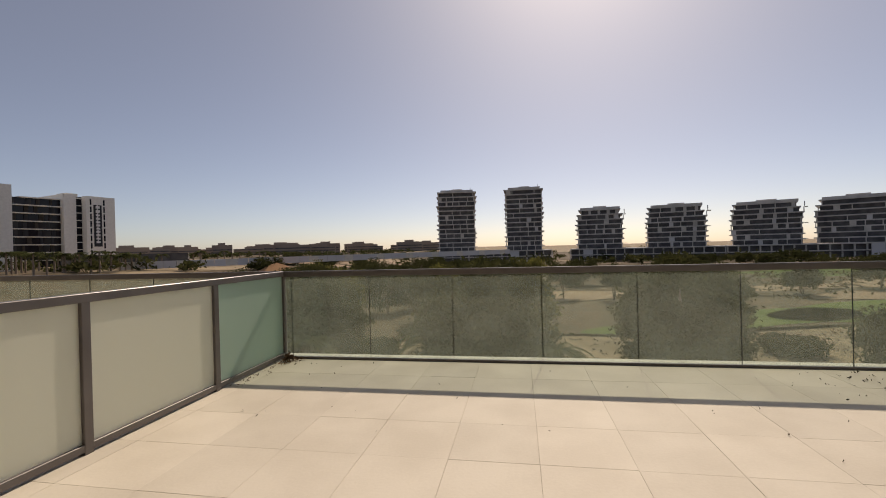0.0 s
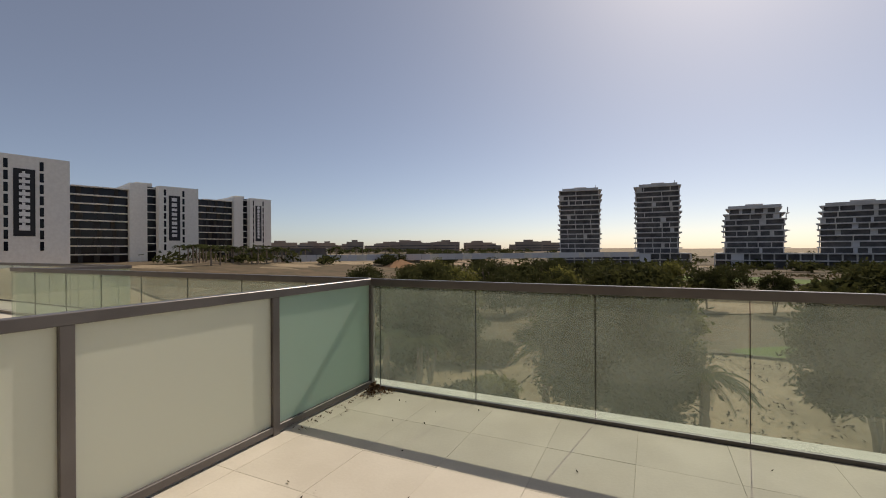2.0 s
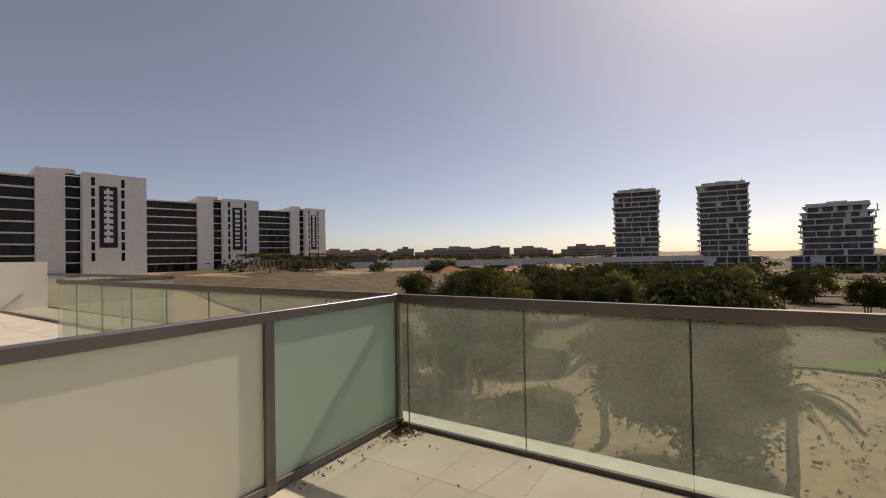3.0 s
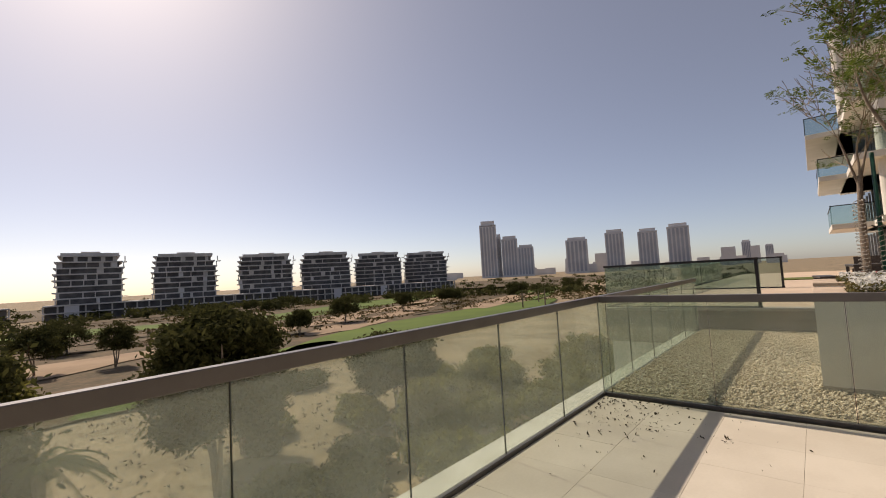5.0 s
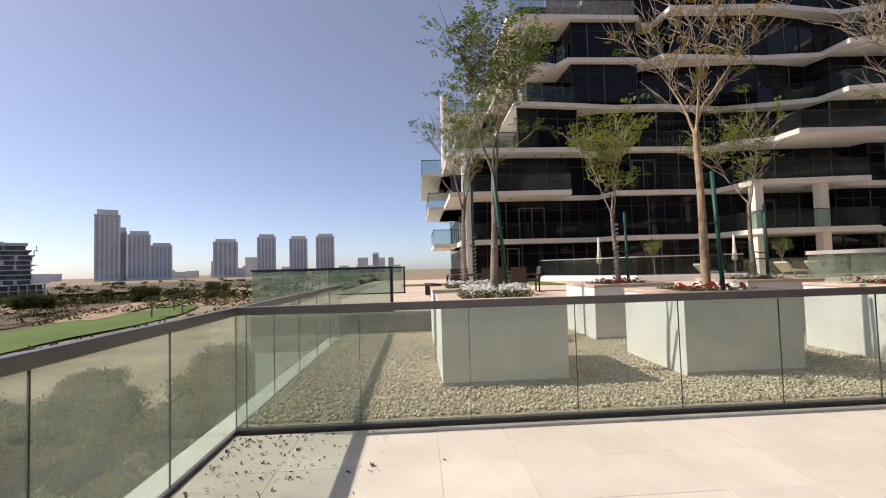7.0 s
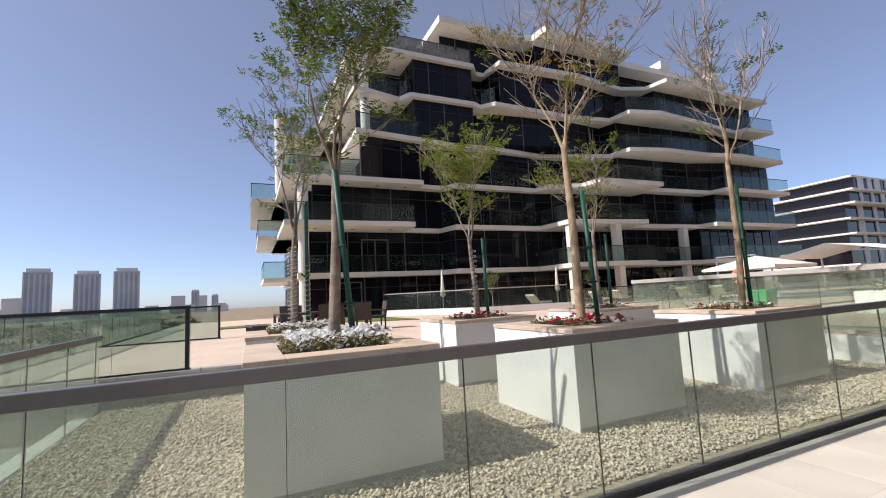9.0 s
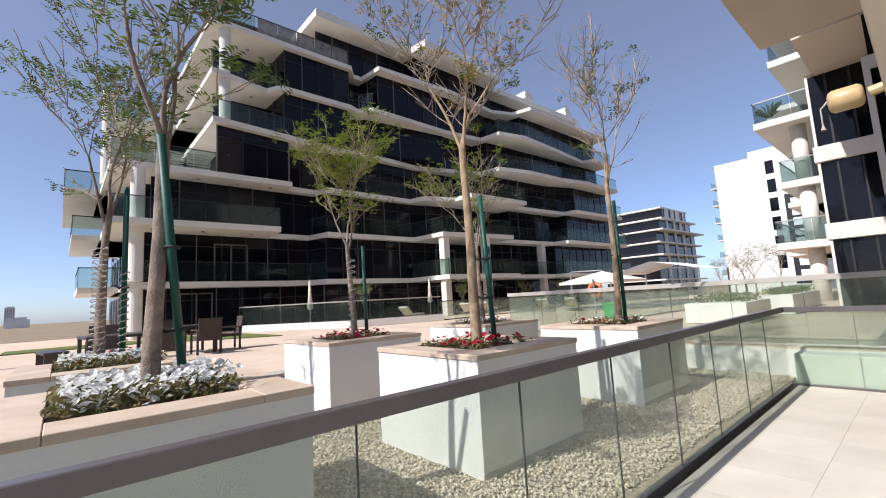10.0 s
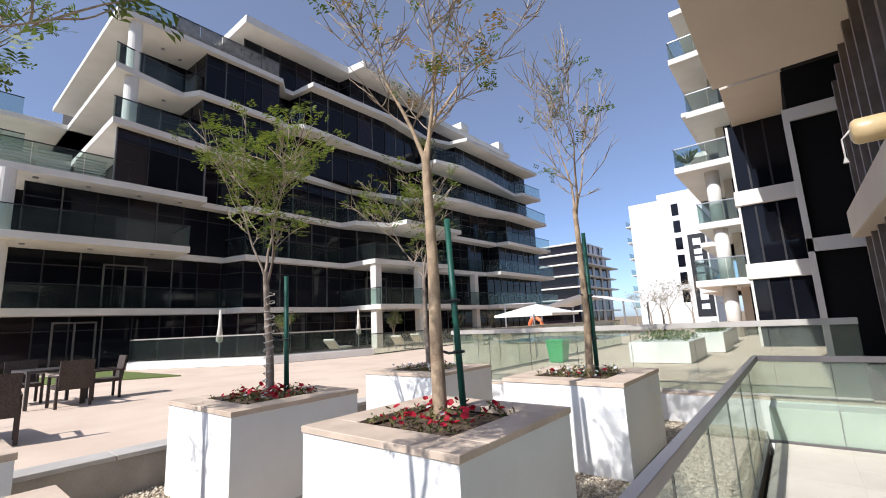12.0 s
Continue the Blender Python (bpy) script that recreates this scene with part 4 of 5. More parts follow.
# ---- white hotels in the north-west ----
def hotel(d0, d1, dist, el, seed, script):
    """A white gable between two bearings with windows, a black banner and a dark balconied flank."""
    p, q = Vector(d0) * dist, Vector(d1) * dist * 1.02
    o = Vector((2.5, -2.0, 0))
    p, q = o + p, o + q
    w = (q - p).length
    base = -3.2
    h = 1.5 + el * dist - base
    t = thing("white_hotel", "white hotel block with dark balconies and a black vertical banner", "building", (p.x, p.y, base), math.degrees(math.atan2(q.y - p.y, q.x - p.x)), "white hotels")
    part("gable", Mesh().box(w * 0.0, 0, -7, w, 22, h), "white", t)
    part("corner_wing", B(-w * 0.62, 3.0, -7, -w * 0.22, 25, h + 0.6), "white", t)
    part("recess", B(-w * 0.24, 4.0, -7, 0.05, 22, h - 0.4), "glazing", t)
    rnd = random.Random(seed)
    n = 9
    fh = (h - 2) / n
    for k in range(n):
        z = 1.2 + fh * k
        part("recess_slab", B(-w * 0.22, 3.7, z + fh - 0.35, -0.05, 4.1, z + fh), "white", t)
        for x in (0.12, 0.58):
            if z > 3:
                part("window", B(w * x, -0.06, z + 0.2, w * (x + 0.055), 0.1, z + fh - 0.5), "glazing", t)
        part("dark_flank", B(-w * 2.2, 6, z - 1, -w * 0.62, 24, z + fh - 1.3), "glazing_brown", t)
        l = rnd.uniform(0, 0.18) + (0.25 if k == n - 1 else 0)
        part("balcony_slab", B(-w * (2.2 - l), 4.6 + rnd.uniform(-0.8, 0.8), z + fh - 1.45, -w * 0.62, 24, z + fh - 1.0), "slab", t)
        part("balcony", B(w, 6, z + fh - 0.4, w + 1.5, 13, z + fh - 0.1), "slab", t)
        for i in range(4):
            x = -w * (2.05 - 0.36 * i) + rnd.uniform(-1, 1)
            part("wall_panel", B(x, 5.7, z - 1, x + rnd.uniform(0.8, 2), 6.2, z + fh - 1.45), "interior" if rnd.random() < 0.4 else "mullion", t)
    sg = part("banner", B(w * 0.24, -0.16, h * 0.28, w * 0.52, 0.1, h * 0.88), "sign_black", t, "black vertical banner with white marks")
    zz = h * 0.33
    while zz < h * 0.83:
        s = rnd.uniform(0.8, 1.5)
        part("banner_mark", B(w * 0.31, -0.24, zz, w * (0.45 if script else 0.44), -0.15, zz + s), "sign_white", sg)
        if script:
            part("banner_mark", B(w * 0.35, -0.24, zz + s, w * 0.39, -0.15, zz + s + 0.6), "sign_white", sg)
        zz += s + 0.7
    part("roof_plant", B(-w * 0.45, 6, h, -w * 0.05, 14, h + 1.4), "slab", t)
    part("roof_plant", B(w * 0.35, 6, h, w * 0.8, 16, h + 0.8), "slab", t)
    return t


hotel((-0.9527, 0.3038, 0), (-0.9200, 0.3919, 0), 165, 0.160, 5, True)
hotel((-0.8600, 0.5103, 0), (-0.8239, 0.5668, 0), 205, 0.125, 6, False)
hotel((-0.7649, 0.6441, 0), (-0.7377, 0.6751, 0), 262, 0.109, 7, True)
single("car_park_canopy", B(0, 0, 0, 46, 14, 5.2), "shell_dark", "low dark building between the hotels", "building", at=(-186, 145, -3.2), turn=38)
hoarding = thing("site_hoarding", "long pale site hoarding along the sandy lot", "fence", (-128, 118, -3.4), 47)
for i in range(46):
    part("hoarding_panel", B(i * 4.0, 0, 0, i * 4.0 + 3.9, 0.15, 2.6), "far_tower" if i % 4 else "slab", hoarding)


# ---- planters ----
PW = 1.55


def planter(x, y, label):
    t = thing("planter_box", label, "planter", (x, y, 0.05), 0, "planters in the gravel court")
    w = PW
    body = Mesh()
    for k, (a, b) in enumerate(((0.012, 0.0), (0.012, 0.965), (0.14, 0.965), (0.14, 0.45))):
        body.v += [(a, a, b), (w - a, a, b), (w - a, w - a, b), (a, w - a, b)]
        if k:
            body.f += [(4 * k - 4 + i, 4 * k - 4 + (i + 1) % 4, 4 * k + (i + 1) % 4, 4 * k + i) for i in range(4)]
    body.f += [(3, 2, 1, 0), (12, 13, 14, 15)]
    part("body", body, "white", t, "white rendered box")
    part("base_strip", Mesh().box(0.004, 0.004, 0, w - 0.004, 0.012, 0.05).box(0.004, 0.012, 0, 0.012, w - 0.004, 0.05), "coping_grey", t)
    c = 0.30
    for (a, b, p, q) in ((0, 0, w, c), (0, w - c, w, w), (0, c + 0.003, c, w - c - 0.003), (w - c, c + 0.003, w, w - c - 0.003)):
        part("coping_slab", B(a, b, 0.965, p, q, 1.015, bevel=0.004), "stone", t)
    part("soil", B(0.14, 0.14, 0.5, w - 0.14, w - 0.14, 0.95), "soil", t)
    return t


def petunia(m_petal, rnd, x, y, z, r):
    """A five-lobed trumpet flower, tilted at random."""
    m = Matrix.Translation((x, y, z)) @ Euler((rnd.uniform(-0.75, 0.75), rnd.uniform(-0.75, 0.75), rnd.uniform(0, 6))).to_matrix().to_4x4()
    n = 15
    lift = [rnd.uniform(-0.12, 0.2) for _ in range(5)]
    ring = []
    for k in range(n):
        a, q = 2 * math.pi * k / n, r * (0.86 if k % 3 == 0 else 1.0)
        ring.append(m @ Vector((math.cos(a) * q, math.sin(a) * q, r * lift[k // 3])))
    m_petal.add([m @ Vector((0, 0, -r * 0.35))] + ring, [(0, 1 + k, 1 + (k + 1) % n) for k in range(n)])


def leaf_quads(m, rnd, centre, spread, count, size, flat=1.0):
    for _ in range(count):
        p = Vector((rnd.gauss(0, spread[0]), rnd.gauss(0, spread[1]), rnd.gauss(0, spread[2]))) + Vector(centre)
        e = Euler((rnd.uniform(-1.1, 1.1), rnd.uniform(-1.1, 1.1), rnd.uniform(0, 6.28))).to_matrix()
        s = size * rnd.uniform(0.6, 1.3)
        a, b = e @ Vector((s, 0, 0)), e @ Vector((0, s * 0.42, 0))
        m.add([p - a, p - b, p + a, p + b], [(0, 1, 2, 3)])


def flower_bed(x, y, seed, whites, reds, label, full):
    """Low petunias filling the planter opening; the mix of colours differs from box to box."""
    rnd = random.Random(seed)
    t = thing("flower_bed", label, "flowers", (x + 0.3, y + 0.3, 1.0), 0, "petunias in the planters")
    s = PW - 0.6
    lv, wh, rd = Mesh(), Mesh(), Mesh()
    for _ in range(int((420 if whites > 100 else 130) * full)):
        px, py = rnd.uniform(0.02, s - 0.02), rnd.uniform(0.02, s - 0.02)
        leaf_quads(lv, rnd, (px, py, 0.05 + rnd.uniform(0, 0.07) * full), (0.02, 0.02, 0.02), 4, 0.028)
    for n, m in ((whites, wh), (reds, rd)):
        for _ in range(n):
            px, py = rnd.uniform(0.07, s - 0.02), rnd.uniform(0.02, s - 0.05)
            petunia(m, rnd, px, py, 0.06 + rnd.uniform(0, 0.12) * full, rnd.uniform(0.017, 0.028) * (1.3 if m is rd else 1.0))
    tagged(part("foliage", lv, "flower_leaf", t), kind="stuff")
    if whites:
        tagged(part("white_bloom", wh, "petal_white", t), kind="stuff")
    if reds:
        tagged(part("red_bloom", rd, "petal_red", t), kind="stuff")
    return t


def tree(name, x, y, z, height, seed, leaf, density, label, fork=0.45, lean=(0, 0), bark="bark", spread=1.0, trunk_r=0.06, twigs=1.0, tips="", up=1.0):
    """A young street tree: tapered trunk, forked limbs, fine twigs and loose sprays of small leaflets."""
    rnd = random.Random(seed)
    t = thing(name, label, "tree", (x, y, z), 0, "planter trees")
    wood, fine, leaves, extra = Mesh(), Mesh(), Mesh(), Mesh()

    def spray(p, d, n):
        for _ in range(n):
            q = p + Vector((rnd.gauss(0, 0.075), rnd.gauss(0, 0.075), rnd.gauss(0, 0.06)))
            ax = (d + Vector((rnd.uniform(-1, 1), rnd.uniform(-1, 1), rnd.uniform(-0.9, 0.4)))).normalized()
            side = ax.cross(Vector((rnd.uniform(-0.4, 0.4), rnd.uniform(-0.4, 0.4), 1))).normalized()
            tgt = extra if tips and rnd.random() < 0.5 else leaves
            for j in range(3):
                o = q + ax * 0.03 * j
                for sgn in (-1, 1):
                    s = rnd.uniform(0.026, 0.048)
                    w = side * sgn
                    tgt.add([o, o + w * s + ax * s * 0.25, o + w * s * 1.9 + ax * s * 0.5, o + w * s * 1.0 + ax * s * 0.85], [(0, 1, 2, 3)])

    def grow(p, d, length, r, depth):
        n = 5
        pts, rs = [p], [r]
        for i in range(n):
            d = (d + Vector((rnd.gauss(0, 0.11), rnd.gauss(0, 0.11), rnd.gauss(0.03, 0.06) * up))).normalized()
            p = p + d * length / n
            pts.append(p)
            rs.append(r * (1 - 0.42 * (i + 1) / n))
        (wood if depth < 2 else fine).tube(pts, rs, 9 if depth == 0 else 6 if depth < 2 else 3, cap=False)
        if depth >= 4:
            if rnd.random() < density:
                spray(p, d, rnd.randint(4, 7))
            return
        kids = 3 if depth < 3 else 2
        for i in range(kids):
            a = 2 * math.pi * (i + rnd.uniform(-0.25, 0.25)) / kids + depth
            tilt = rnd.uniform(0.3, 0.75) * spread
            e = (d + Vector((math.cos(a), math.sin(a), 0.1)) * math.tan(tilt)).normalized()
            grow(p, e, length * rnd.uniform(0.6, 0.85), max(0.0065, rs[-1] * rnd.uniform(0.55, 0.75)), depth + 1)
        for i in range(int(2 * max(1, twigs)) if depth else 1):
            j = rnd.randint(2, n - 1)
            a = rnd.uniform(0, 6.28)
            e = (d * 0.5 + Vector((math.cos(a), math.sin(a), 0.4))).normalized()
            if depth > 0 and rnd.random() < twigs:
                grow(pts[j], e, length * rnd.uniform(0.35, 0.6), max(0.0065, rs[j] * 0.42), max(depth + 1, 3))
                if density > 0.5 and rnd.random() < density * 0.5:
                    spray(pts[j] + e * 0.1, e, 2)

    trunk = height * fork
    d0 = Vector((lean[0], lean[1], 1)).normalized()
    pts = [Vector((0, 0, -0.1))]
    for i in range(8):
        d0 = (d0 + Vector((rnd.gauss(0, 0.018), rnd.gauss(0, 0.018), 0.02))).normalized()
        pts.append(pts[-1] + d0 * (trunk + 0.1) / 8)
    wood.tube(pts, [trunk_r * (1.18 - 0.45 * i / 8) for i in range(9)], 12, cap=False)
    for i in range(3):
        a = 2.1 * i + seed
        e = (d0 + Vector((math.cos(a), math.sin(a), 0)) * rnd.uniform(0.25, 0.5) * spread).normalized()
        grow(pts[-1] - d0 * 0.1 * i, e, (height - trunk) * 0.36, trunk_r * 0.42, 1)
    part("trunk", wood, bark, t, "", True)
    tagged(part("branchwork", fine, "twig", t), kind="stuff")
    if leaves.v:
        part("crown", leaves, leaf, t)
    if extra.v:
        part("dry_foliage", extra, tips, t, "yellowing leaves")
    return t


def stake(x, y, z, top, lean=(0, 0), tie=()):
    t = thing("tree_stake", "green painted wooden stake tied to the tree", "stake", (x, y, z), 0, "tree stakes")
    part("pole", Mesh().tube([(0, 0, -0.12), (lean[0], lean[1], top)], [0.031, 0.028], 10), "stake", t, "", True)
    for (h, dx, dy) in tie:
        f = h / top
        a = Vector((lean[0] * f, lean[1] * f, h))
        b = a + Vector((dx, dy, 0.02))
        ring = [a + Vector((0.045 * math.cos(k), 0.045 * math.sin(k), 0)) for k in (0, 1, 2, 3, 4, 5, 6.28)]
        part("strap", Mesh().tube(ring, [0.013] * 7, 5).tube([a, (a + b) / 2 + Vector((0, 0, -0.02)), b], [0.012] * 3, 5), "strap", t)
    return t


def string_lights(x, y, z, h, r, turns, seed):
    """A cable wound loosely up a trunk."""
    rnd = random.Random(seed)
    pts = []
    for i in range(turns * 18):
        a = i * 0.35
        rr = r * rnd.uniform(1.0, 1.15)
        pts.append((rr * math.cos(a), rr * math.sin(a), h * i / (turns * 18) + rnd.uniform(-0.012, 0.012)))
    return single("light_cable", Mesh().tube(pts, [0.006] * len(pts), 4), "cable", "pale string-light cable wound round a tree trunk", "string lights", at=(x, y, z))


XA, XB = 8.65, 11.36
ROWS = (-3.51, -6.51, -9.495)
Z = 1.0
for x in (XA, XB):
    for y in ROWS:
        planter(x, y, "square white planter box with a beige stone coping on the gravel")
c = PW / 2
flower_bed(XA, ROWS[0], 1, 900, 0, "dense white petunias filling a planter", 1.3)
flower_bed(XB, ROWS[0], 2, 380, 14, "white petunias with a few red blooms in a planter", 1.1)
flower_bed(XA, ROWS[1], 3, 4, 58, "sparse red petunias on bare soil in a planter", 0.7)
flower_bed(XB, ROWS[1], 4, 6, 75, "red petunias along the edge of a planter", 0.8)
flower_bed(XA, ROWS[2], 5, 46, 12, "white and red petunias in a planter", 0.8)
flower_bed(XB, ROWS[2], 6, 60, 14, "white and pink petunias in a planter", 0.8)

tree("planter_tree", XA + c - 0.02, ROWS[0] + c - 0.01, Z, 4.2, 38, "leaf", 0.7, "young leafy tree with a grey trunk in a planter", 0.42, (0.03, -0.01), "bark", 0.52, 0.052)
tree("planter_tree", XB + c, ROWS[0] + c + 0.1, Z, 4.2, 22, "leaf", 0.5, "young tree wound with string lights in a planter", 0.42, (0.03, -0.02), "bark", 0.6, 0.05)
tree("planter_tree", XA + c + 0.12, ROWS[1] + c - 0.15, Z, 5.2, 23, "leaf", 0.06, "nearly bare tree with tan bark and a few yellow leaves", 0.46, (-0.02, 0.03), "bark_tan", 0.68, 0.055, 2.0, "leaf_dry", 1.3)
tree("planter_tree", XB + c + 0.1, ROWS[1] + c - 0.1, Z, 3.9, 24, "leaf_lime", 0.62, "small tree with a dense lime-green crown in a planter", 0.40, (0.02, -0.03), "bark", 0.95, 0.045)
tree("planter_tree", XA + c - 0.04, ROWS[2] + c - 0.15, Z, 5.2, 25, "leaf", 0.07, "tall thin bare tree with a few green tips in a planter", 0.46, (0.0, -0.10), "bark_tan", 0.42, 0.046, 1.5, "", 1.9)
tree("planter_tree", XB + c, ROWS[2] + c, Z, 3.9, 26, "leaf_lime", 0.3, "small sparse tree with bare twigs in a planter", 0.42, (0.0, 0.02), "bark", 1.0, 0.045)
stake(XA + c + 0.185, ROWS[0] + c - 0.26, Z, 1.71, (-0.415, 0.245), ((0.45, -0.1, 0.17), (1.0, 0.03, 0.1)))
stake(XB + c + 0.13, ROWS[0] + c - 0.12, Z, 2.1, (0.02, 0.0), ((0.9, -0.1, 0.1),))
stake(XA + c - 0.02, ROWS[1] + c - 0.30, Z, 1.75, (0.06, 0.04), ((0.55, 0.12, 0.12), (1.0, 0.12, 0.12)))
stake(XB + c + 0.0, ROWS[1] + c - 0.28, Z, 1.5, (0.02, 0.02), ((0.7, 0.08, 0.14),))
stake(XA + c - 0.1, ROWS[2] + c - 0.30, Z, 2.0, (0.0, 0.0), ((0.5, 0.08, 0.12), (1.1, 0.08, 0.12)))
stake(XB + c - 0.05, ROWS[2] + c - 0.25, Z, 1.6, (0.0, 0.0), ((0.6, 0.06, 0.2),))
string_lights(XB + c, ROWS[0] + c + 0.12, Z, 1.35, 0.060, 22, 3)
string_lights(XB + c + 0.13, ROWS[0] + c - 0.12, Z, 1.1, 0.042, 14, 5)
string_lights(XB + c + 0.13, ROWS[1] + c - 0.1, Z, 1.3, 0.055, 14, 4)

# ---- raised deck ----
for i in range(12):
    y1 = 2.0 - i * 1.1
    if y1 - 1.09 > -11.2:
        tagged(single("deck_coping", B(13.26, y1 - 1.094, DECK - 0.05, 13.62, y1, DECK + 0.004, bevel=0.005), "coping_grey", "grey stone coping slab on the deck edge", "coping", group="deck coping"), kind="structure")
glass_rail("deck_railing", (13.4, 2.0), (13.4, -1.15), DECK, 1.53, [1.05, 2.1], "dark-framed glass railing at the edge of the raised deck", posts=(3.1,), post_mat="mullion", rail_h=0.05, glass="pane_green")
glass_rail("deck_north_railing", (13.4, 2.0), (31, 2.0), DECK, 1.53, [1.1 * k for k in range(1, 16)], "glass railing along the north edge of the raised deck", post_mat="mullion", rail_h=0.05)
glass_rail("lawn_railing", (21.0, 1.9), (21.0, -1.2), DECK, 1.55, [1.05, 2.1], "dark-framed glass railing beside the lawn", posts=(3.05,), post_mat="mullion", rail_h=0.05, glass="pane_green")
glass_rail("pool_railing", (6.44, -11.3), (13.6, -11.3), DECK, 1.62, [1.02 * k for k in range(1, 7)], "glass railing with a grey cap round the pool terrace", post_mat="coping_grey", rail_h=0.09, rail_w=0.1)
glass_rail("pool_side_railing", (13.6, -11.3), (13.6, -24.0), DECK, 1.62, [1.05 * k for k in range(1, 12)], "glass railing with a grey cap beside the pool", post_mat="coping_grey", rail_h=0.08, rail_w=0.1)
structure("lawn", Mesh().prism([(23.2, -8.9), (29.3, -8.6), (29.3, -0.8), (27.2, -0.8), (27.0, -4.6), (24.6, -6.9)], DECK - 0.01, DECK + 0.03), "lawn", "artificial lawn in front of the ground-floor windows", "lawn")
structure("low_wall", Mesh().prism([(29.2, -9.0), (24.1, -12.4), (23.0, -17.2), (23.35, -17.3), (24.45, -12.6), (29.4, -9.25)], DECK, DECK + 0.3), "white", "low white wall under a glass screen", "wall")
for i, (p, q) in enumerate((((29.3, -9.1), (24.28, -12.5)), ((24.28, -12.5), (23.2, -17.2)))):
    glass_rail("glass_screen", p, q, DECK + 0.3, 1.75, [1.2 * k for k in range(1, 6)][: 4 - i], "green glass screen on a low white wall", glass="pane_green", post_mat="coping_grey", rail_h=0.05, group="glass screens")
glass_rail("patio_railing", (23.2, -17.2), (24.5, -30.0), DECK, 1.5, [1.3 * k for k in range(1, 10)], "glass railing round the ground-floor patios", post_mat="mullion", rail_h=0.05)


def chair(x, y, turn):
    t = thing("wicker_chair", "dark brown wicker armchair at the deck table", "chair", (x, y, DECK), turn, "chairs round the table")
    part("backrest", Mesh().add([(-0.27, 0.24, 0.35), (0.27, 0.24, 0.35), (0.28, 0.32, 0.92), (-0.28, 0.32, 0.92), (-0.27, 0.28, 0.35), (0.27, 0.28, 0.35), (0.28, 0.36, 0.92), (-0.28, 0.36, 0.92)],
                                [(0, 1, 2, 3), (7, 6, 5, 4), (0, 4, 5, 1), (3, 2, 6, 7), (1, 5, 6, 2), (0, 3, 7, 4)]), "wicker", t)
    part("seat", B(-0.27, -0.27, 0.36, 0.27, 0.26, 0.44, bevel=0.01), "wicker", t)
    for sx in (-1, 1):
        part("armrest", B(sx * 0.25, -0.26, 0.60, sx * 0.30, 0.28, 0.64, bevel=0.008), "wicker", t)
        for sy in (-0.25, 0.24):
            part("leg", B(sx * 0.25, sy - 0.02, 0, sx * 0.30, sy + 0.03, 0.6, bevel=0.005), "wicker", t)
    return t


def table(x, y, turn):
    t = thing("deck_table", "dark-framed square outdoor table with a glass top", "table", (x, y, DECK), turn)
    part("tabletop", B(-0.55, -0.5, 0.70, 0.55, 0.5, 0.75, bevel=0.006), "table", t)
    for sx in (-1, 1):
        for sy in (-1, 1):
            part("leg", B(sx * 0.48, sy * 0.43, 0, sx * 0.54, sy * 0.49, 0.70, bevel=0.004), "table", t)
    return t


table(19.6, -5.0, 5)
chair(18.8, -5.2, 95)
chair(19.6, -5.95, 178)
chair(20.4, -4.7, -88)
table(16.2, -3.1, 5)
chair(15.5, -3.75, 84)
chair(17.0, -3.0, -95)
bench = thing("low_bench", "low dark metal bench on the deck", "bench", (18.5, -2.2, DECK), 8)
part("seat", B(-0.6, -0.2, 0.38, 0.6, 0.2, 0.43, bevel=0.005), "table", bench)
for sx in (-0.55, 0.5):
    part("leg", B(sx, -0.18, 0, sx + 0.05, 0.18, 0.38), "table", bench)


def umbrella(x, y, z, half, top):
    t = thing("cantilever_umbrella", "white square cantilever umbrella by the pool", "umbrella", (x, y, z))
    apex = (0, 0, top)
    rim = [(-half, -half, top - 0.55), (half, -half, top - 0.55), (half, half, top - 0.55), (-half, half, top - 0.55)]
    m = Mesh().add([apex, *rim] + [(p[0], p[1], p[2] - 0.12) for p in rim],
                   [(0, 1, 2), (0, 2, 3), (0, 3, 4), (0, 4, 1), (1, 5, 6, 2), (2, 6, 7, 3), (3, 7, 8, 4), (4, 8, 5, 1)])
    part("canopy", m, "sail", t)
    part("pole", Mesh().tube([(half + 0.3, 0, 0), (half + 0.3, 0, top + 0.1)], [0.05, 0.05], 8), "steel", t)
    part("arm", Mesh().tube([(half + 0.3, 0, top + 0.1), (0, 0, top + 0.05)], [0.035, 0.035], 6), "steel", t)
    part("base_plate", B(half - 0.1, -0.4, 0, half + 0.7, 0.4, 0.08), "coping_grey", t)
    return t


umbrella(18.3, -25.0, DECK, 1.7, 2.15)
sail = thing("shade_sail", "pale stretched shade canopy on steel posts", "canopy", (19, -36, DECK))
part("canopy", Mesh().add([(-3, -3, 2.2), (0, -3, 2.9), (3, -3, 2.2), (-3, 3, 2.2), (0, 3, 2.9), (3, 3, 2.2), (-6, 0, 1.9)], [(0, 1, 4, 3), (1, 2, 5, 4), (0, 3, 6)]), "sail", sail)
for x, y in ((-3, -3), (3, -3), (-3, 3), (3, 3)):
    part("post", Mesh().tube([(x, y, 0), (x, y, 2.25)], [0.06, 0.06], 8), "steel", sail)


def closed_parasol(x, y):
    t = thing("closed_parasol", "closed cream parasol on the patio", "parasol", (x, y, DECK), 0, "closed parasols")
    part("pole", Mesh().tube([(0, 0, 0), (0, 0, 2.5)], [0.025, 0.025], 6), "steel", t)
    part("canopy", Mesh().tube([(0, 0, 0.9), (0, 0, 1.0), (0, 0, 1.5), (0, 0, 1.55), (0, 0, 2.4)], [0.02, 0.16, 0.10, 0.09, 0.05], 8), "cushion", t, "", True)


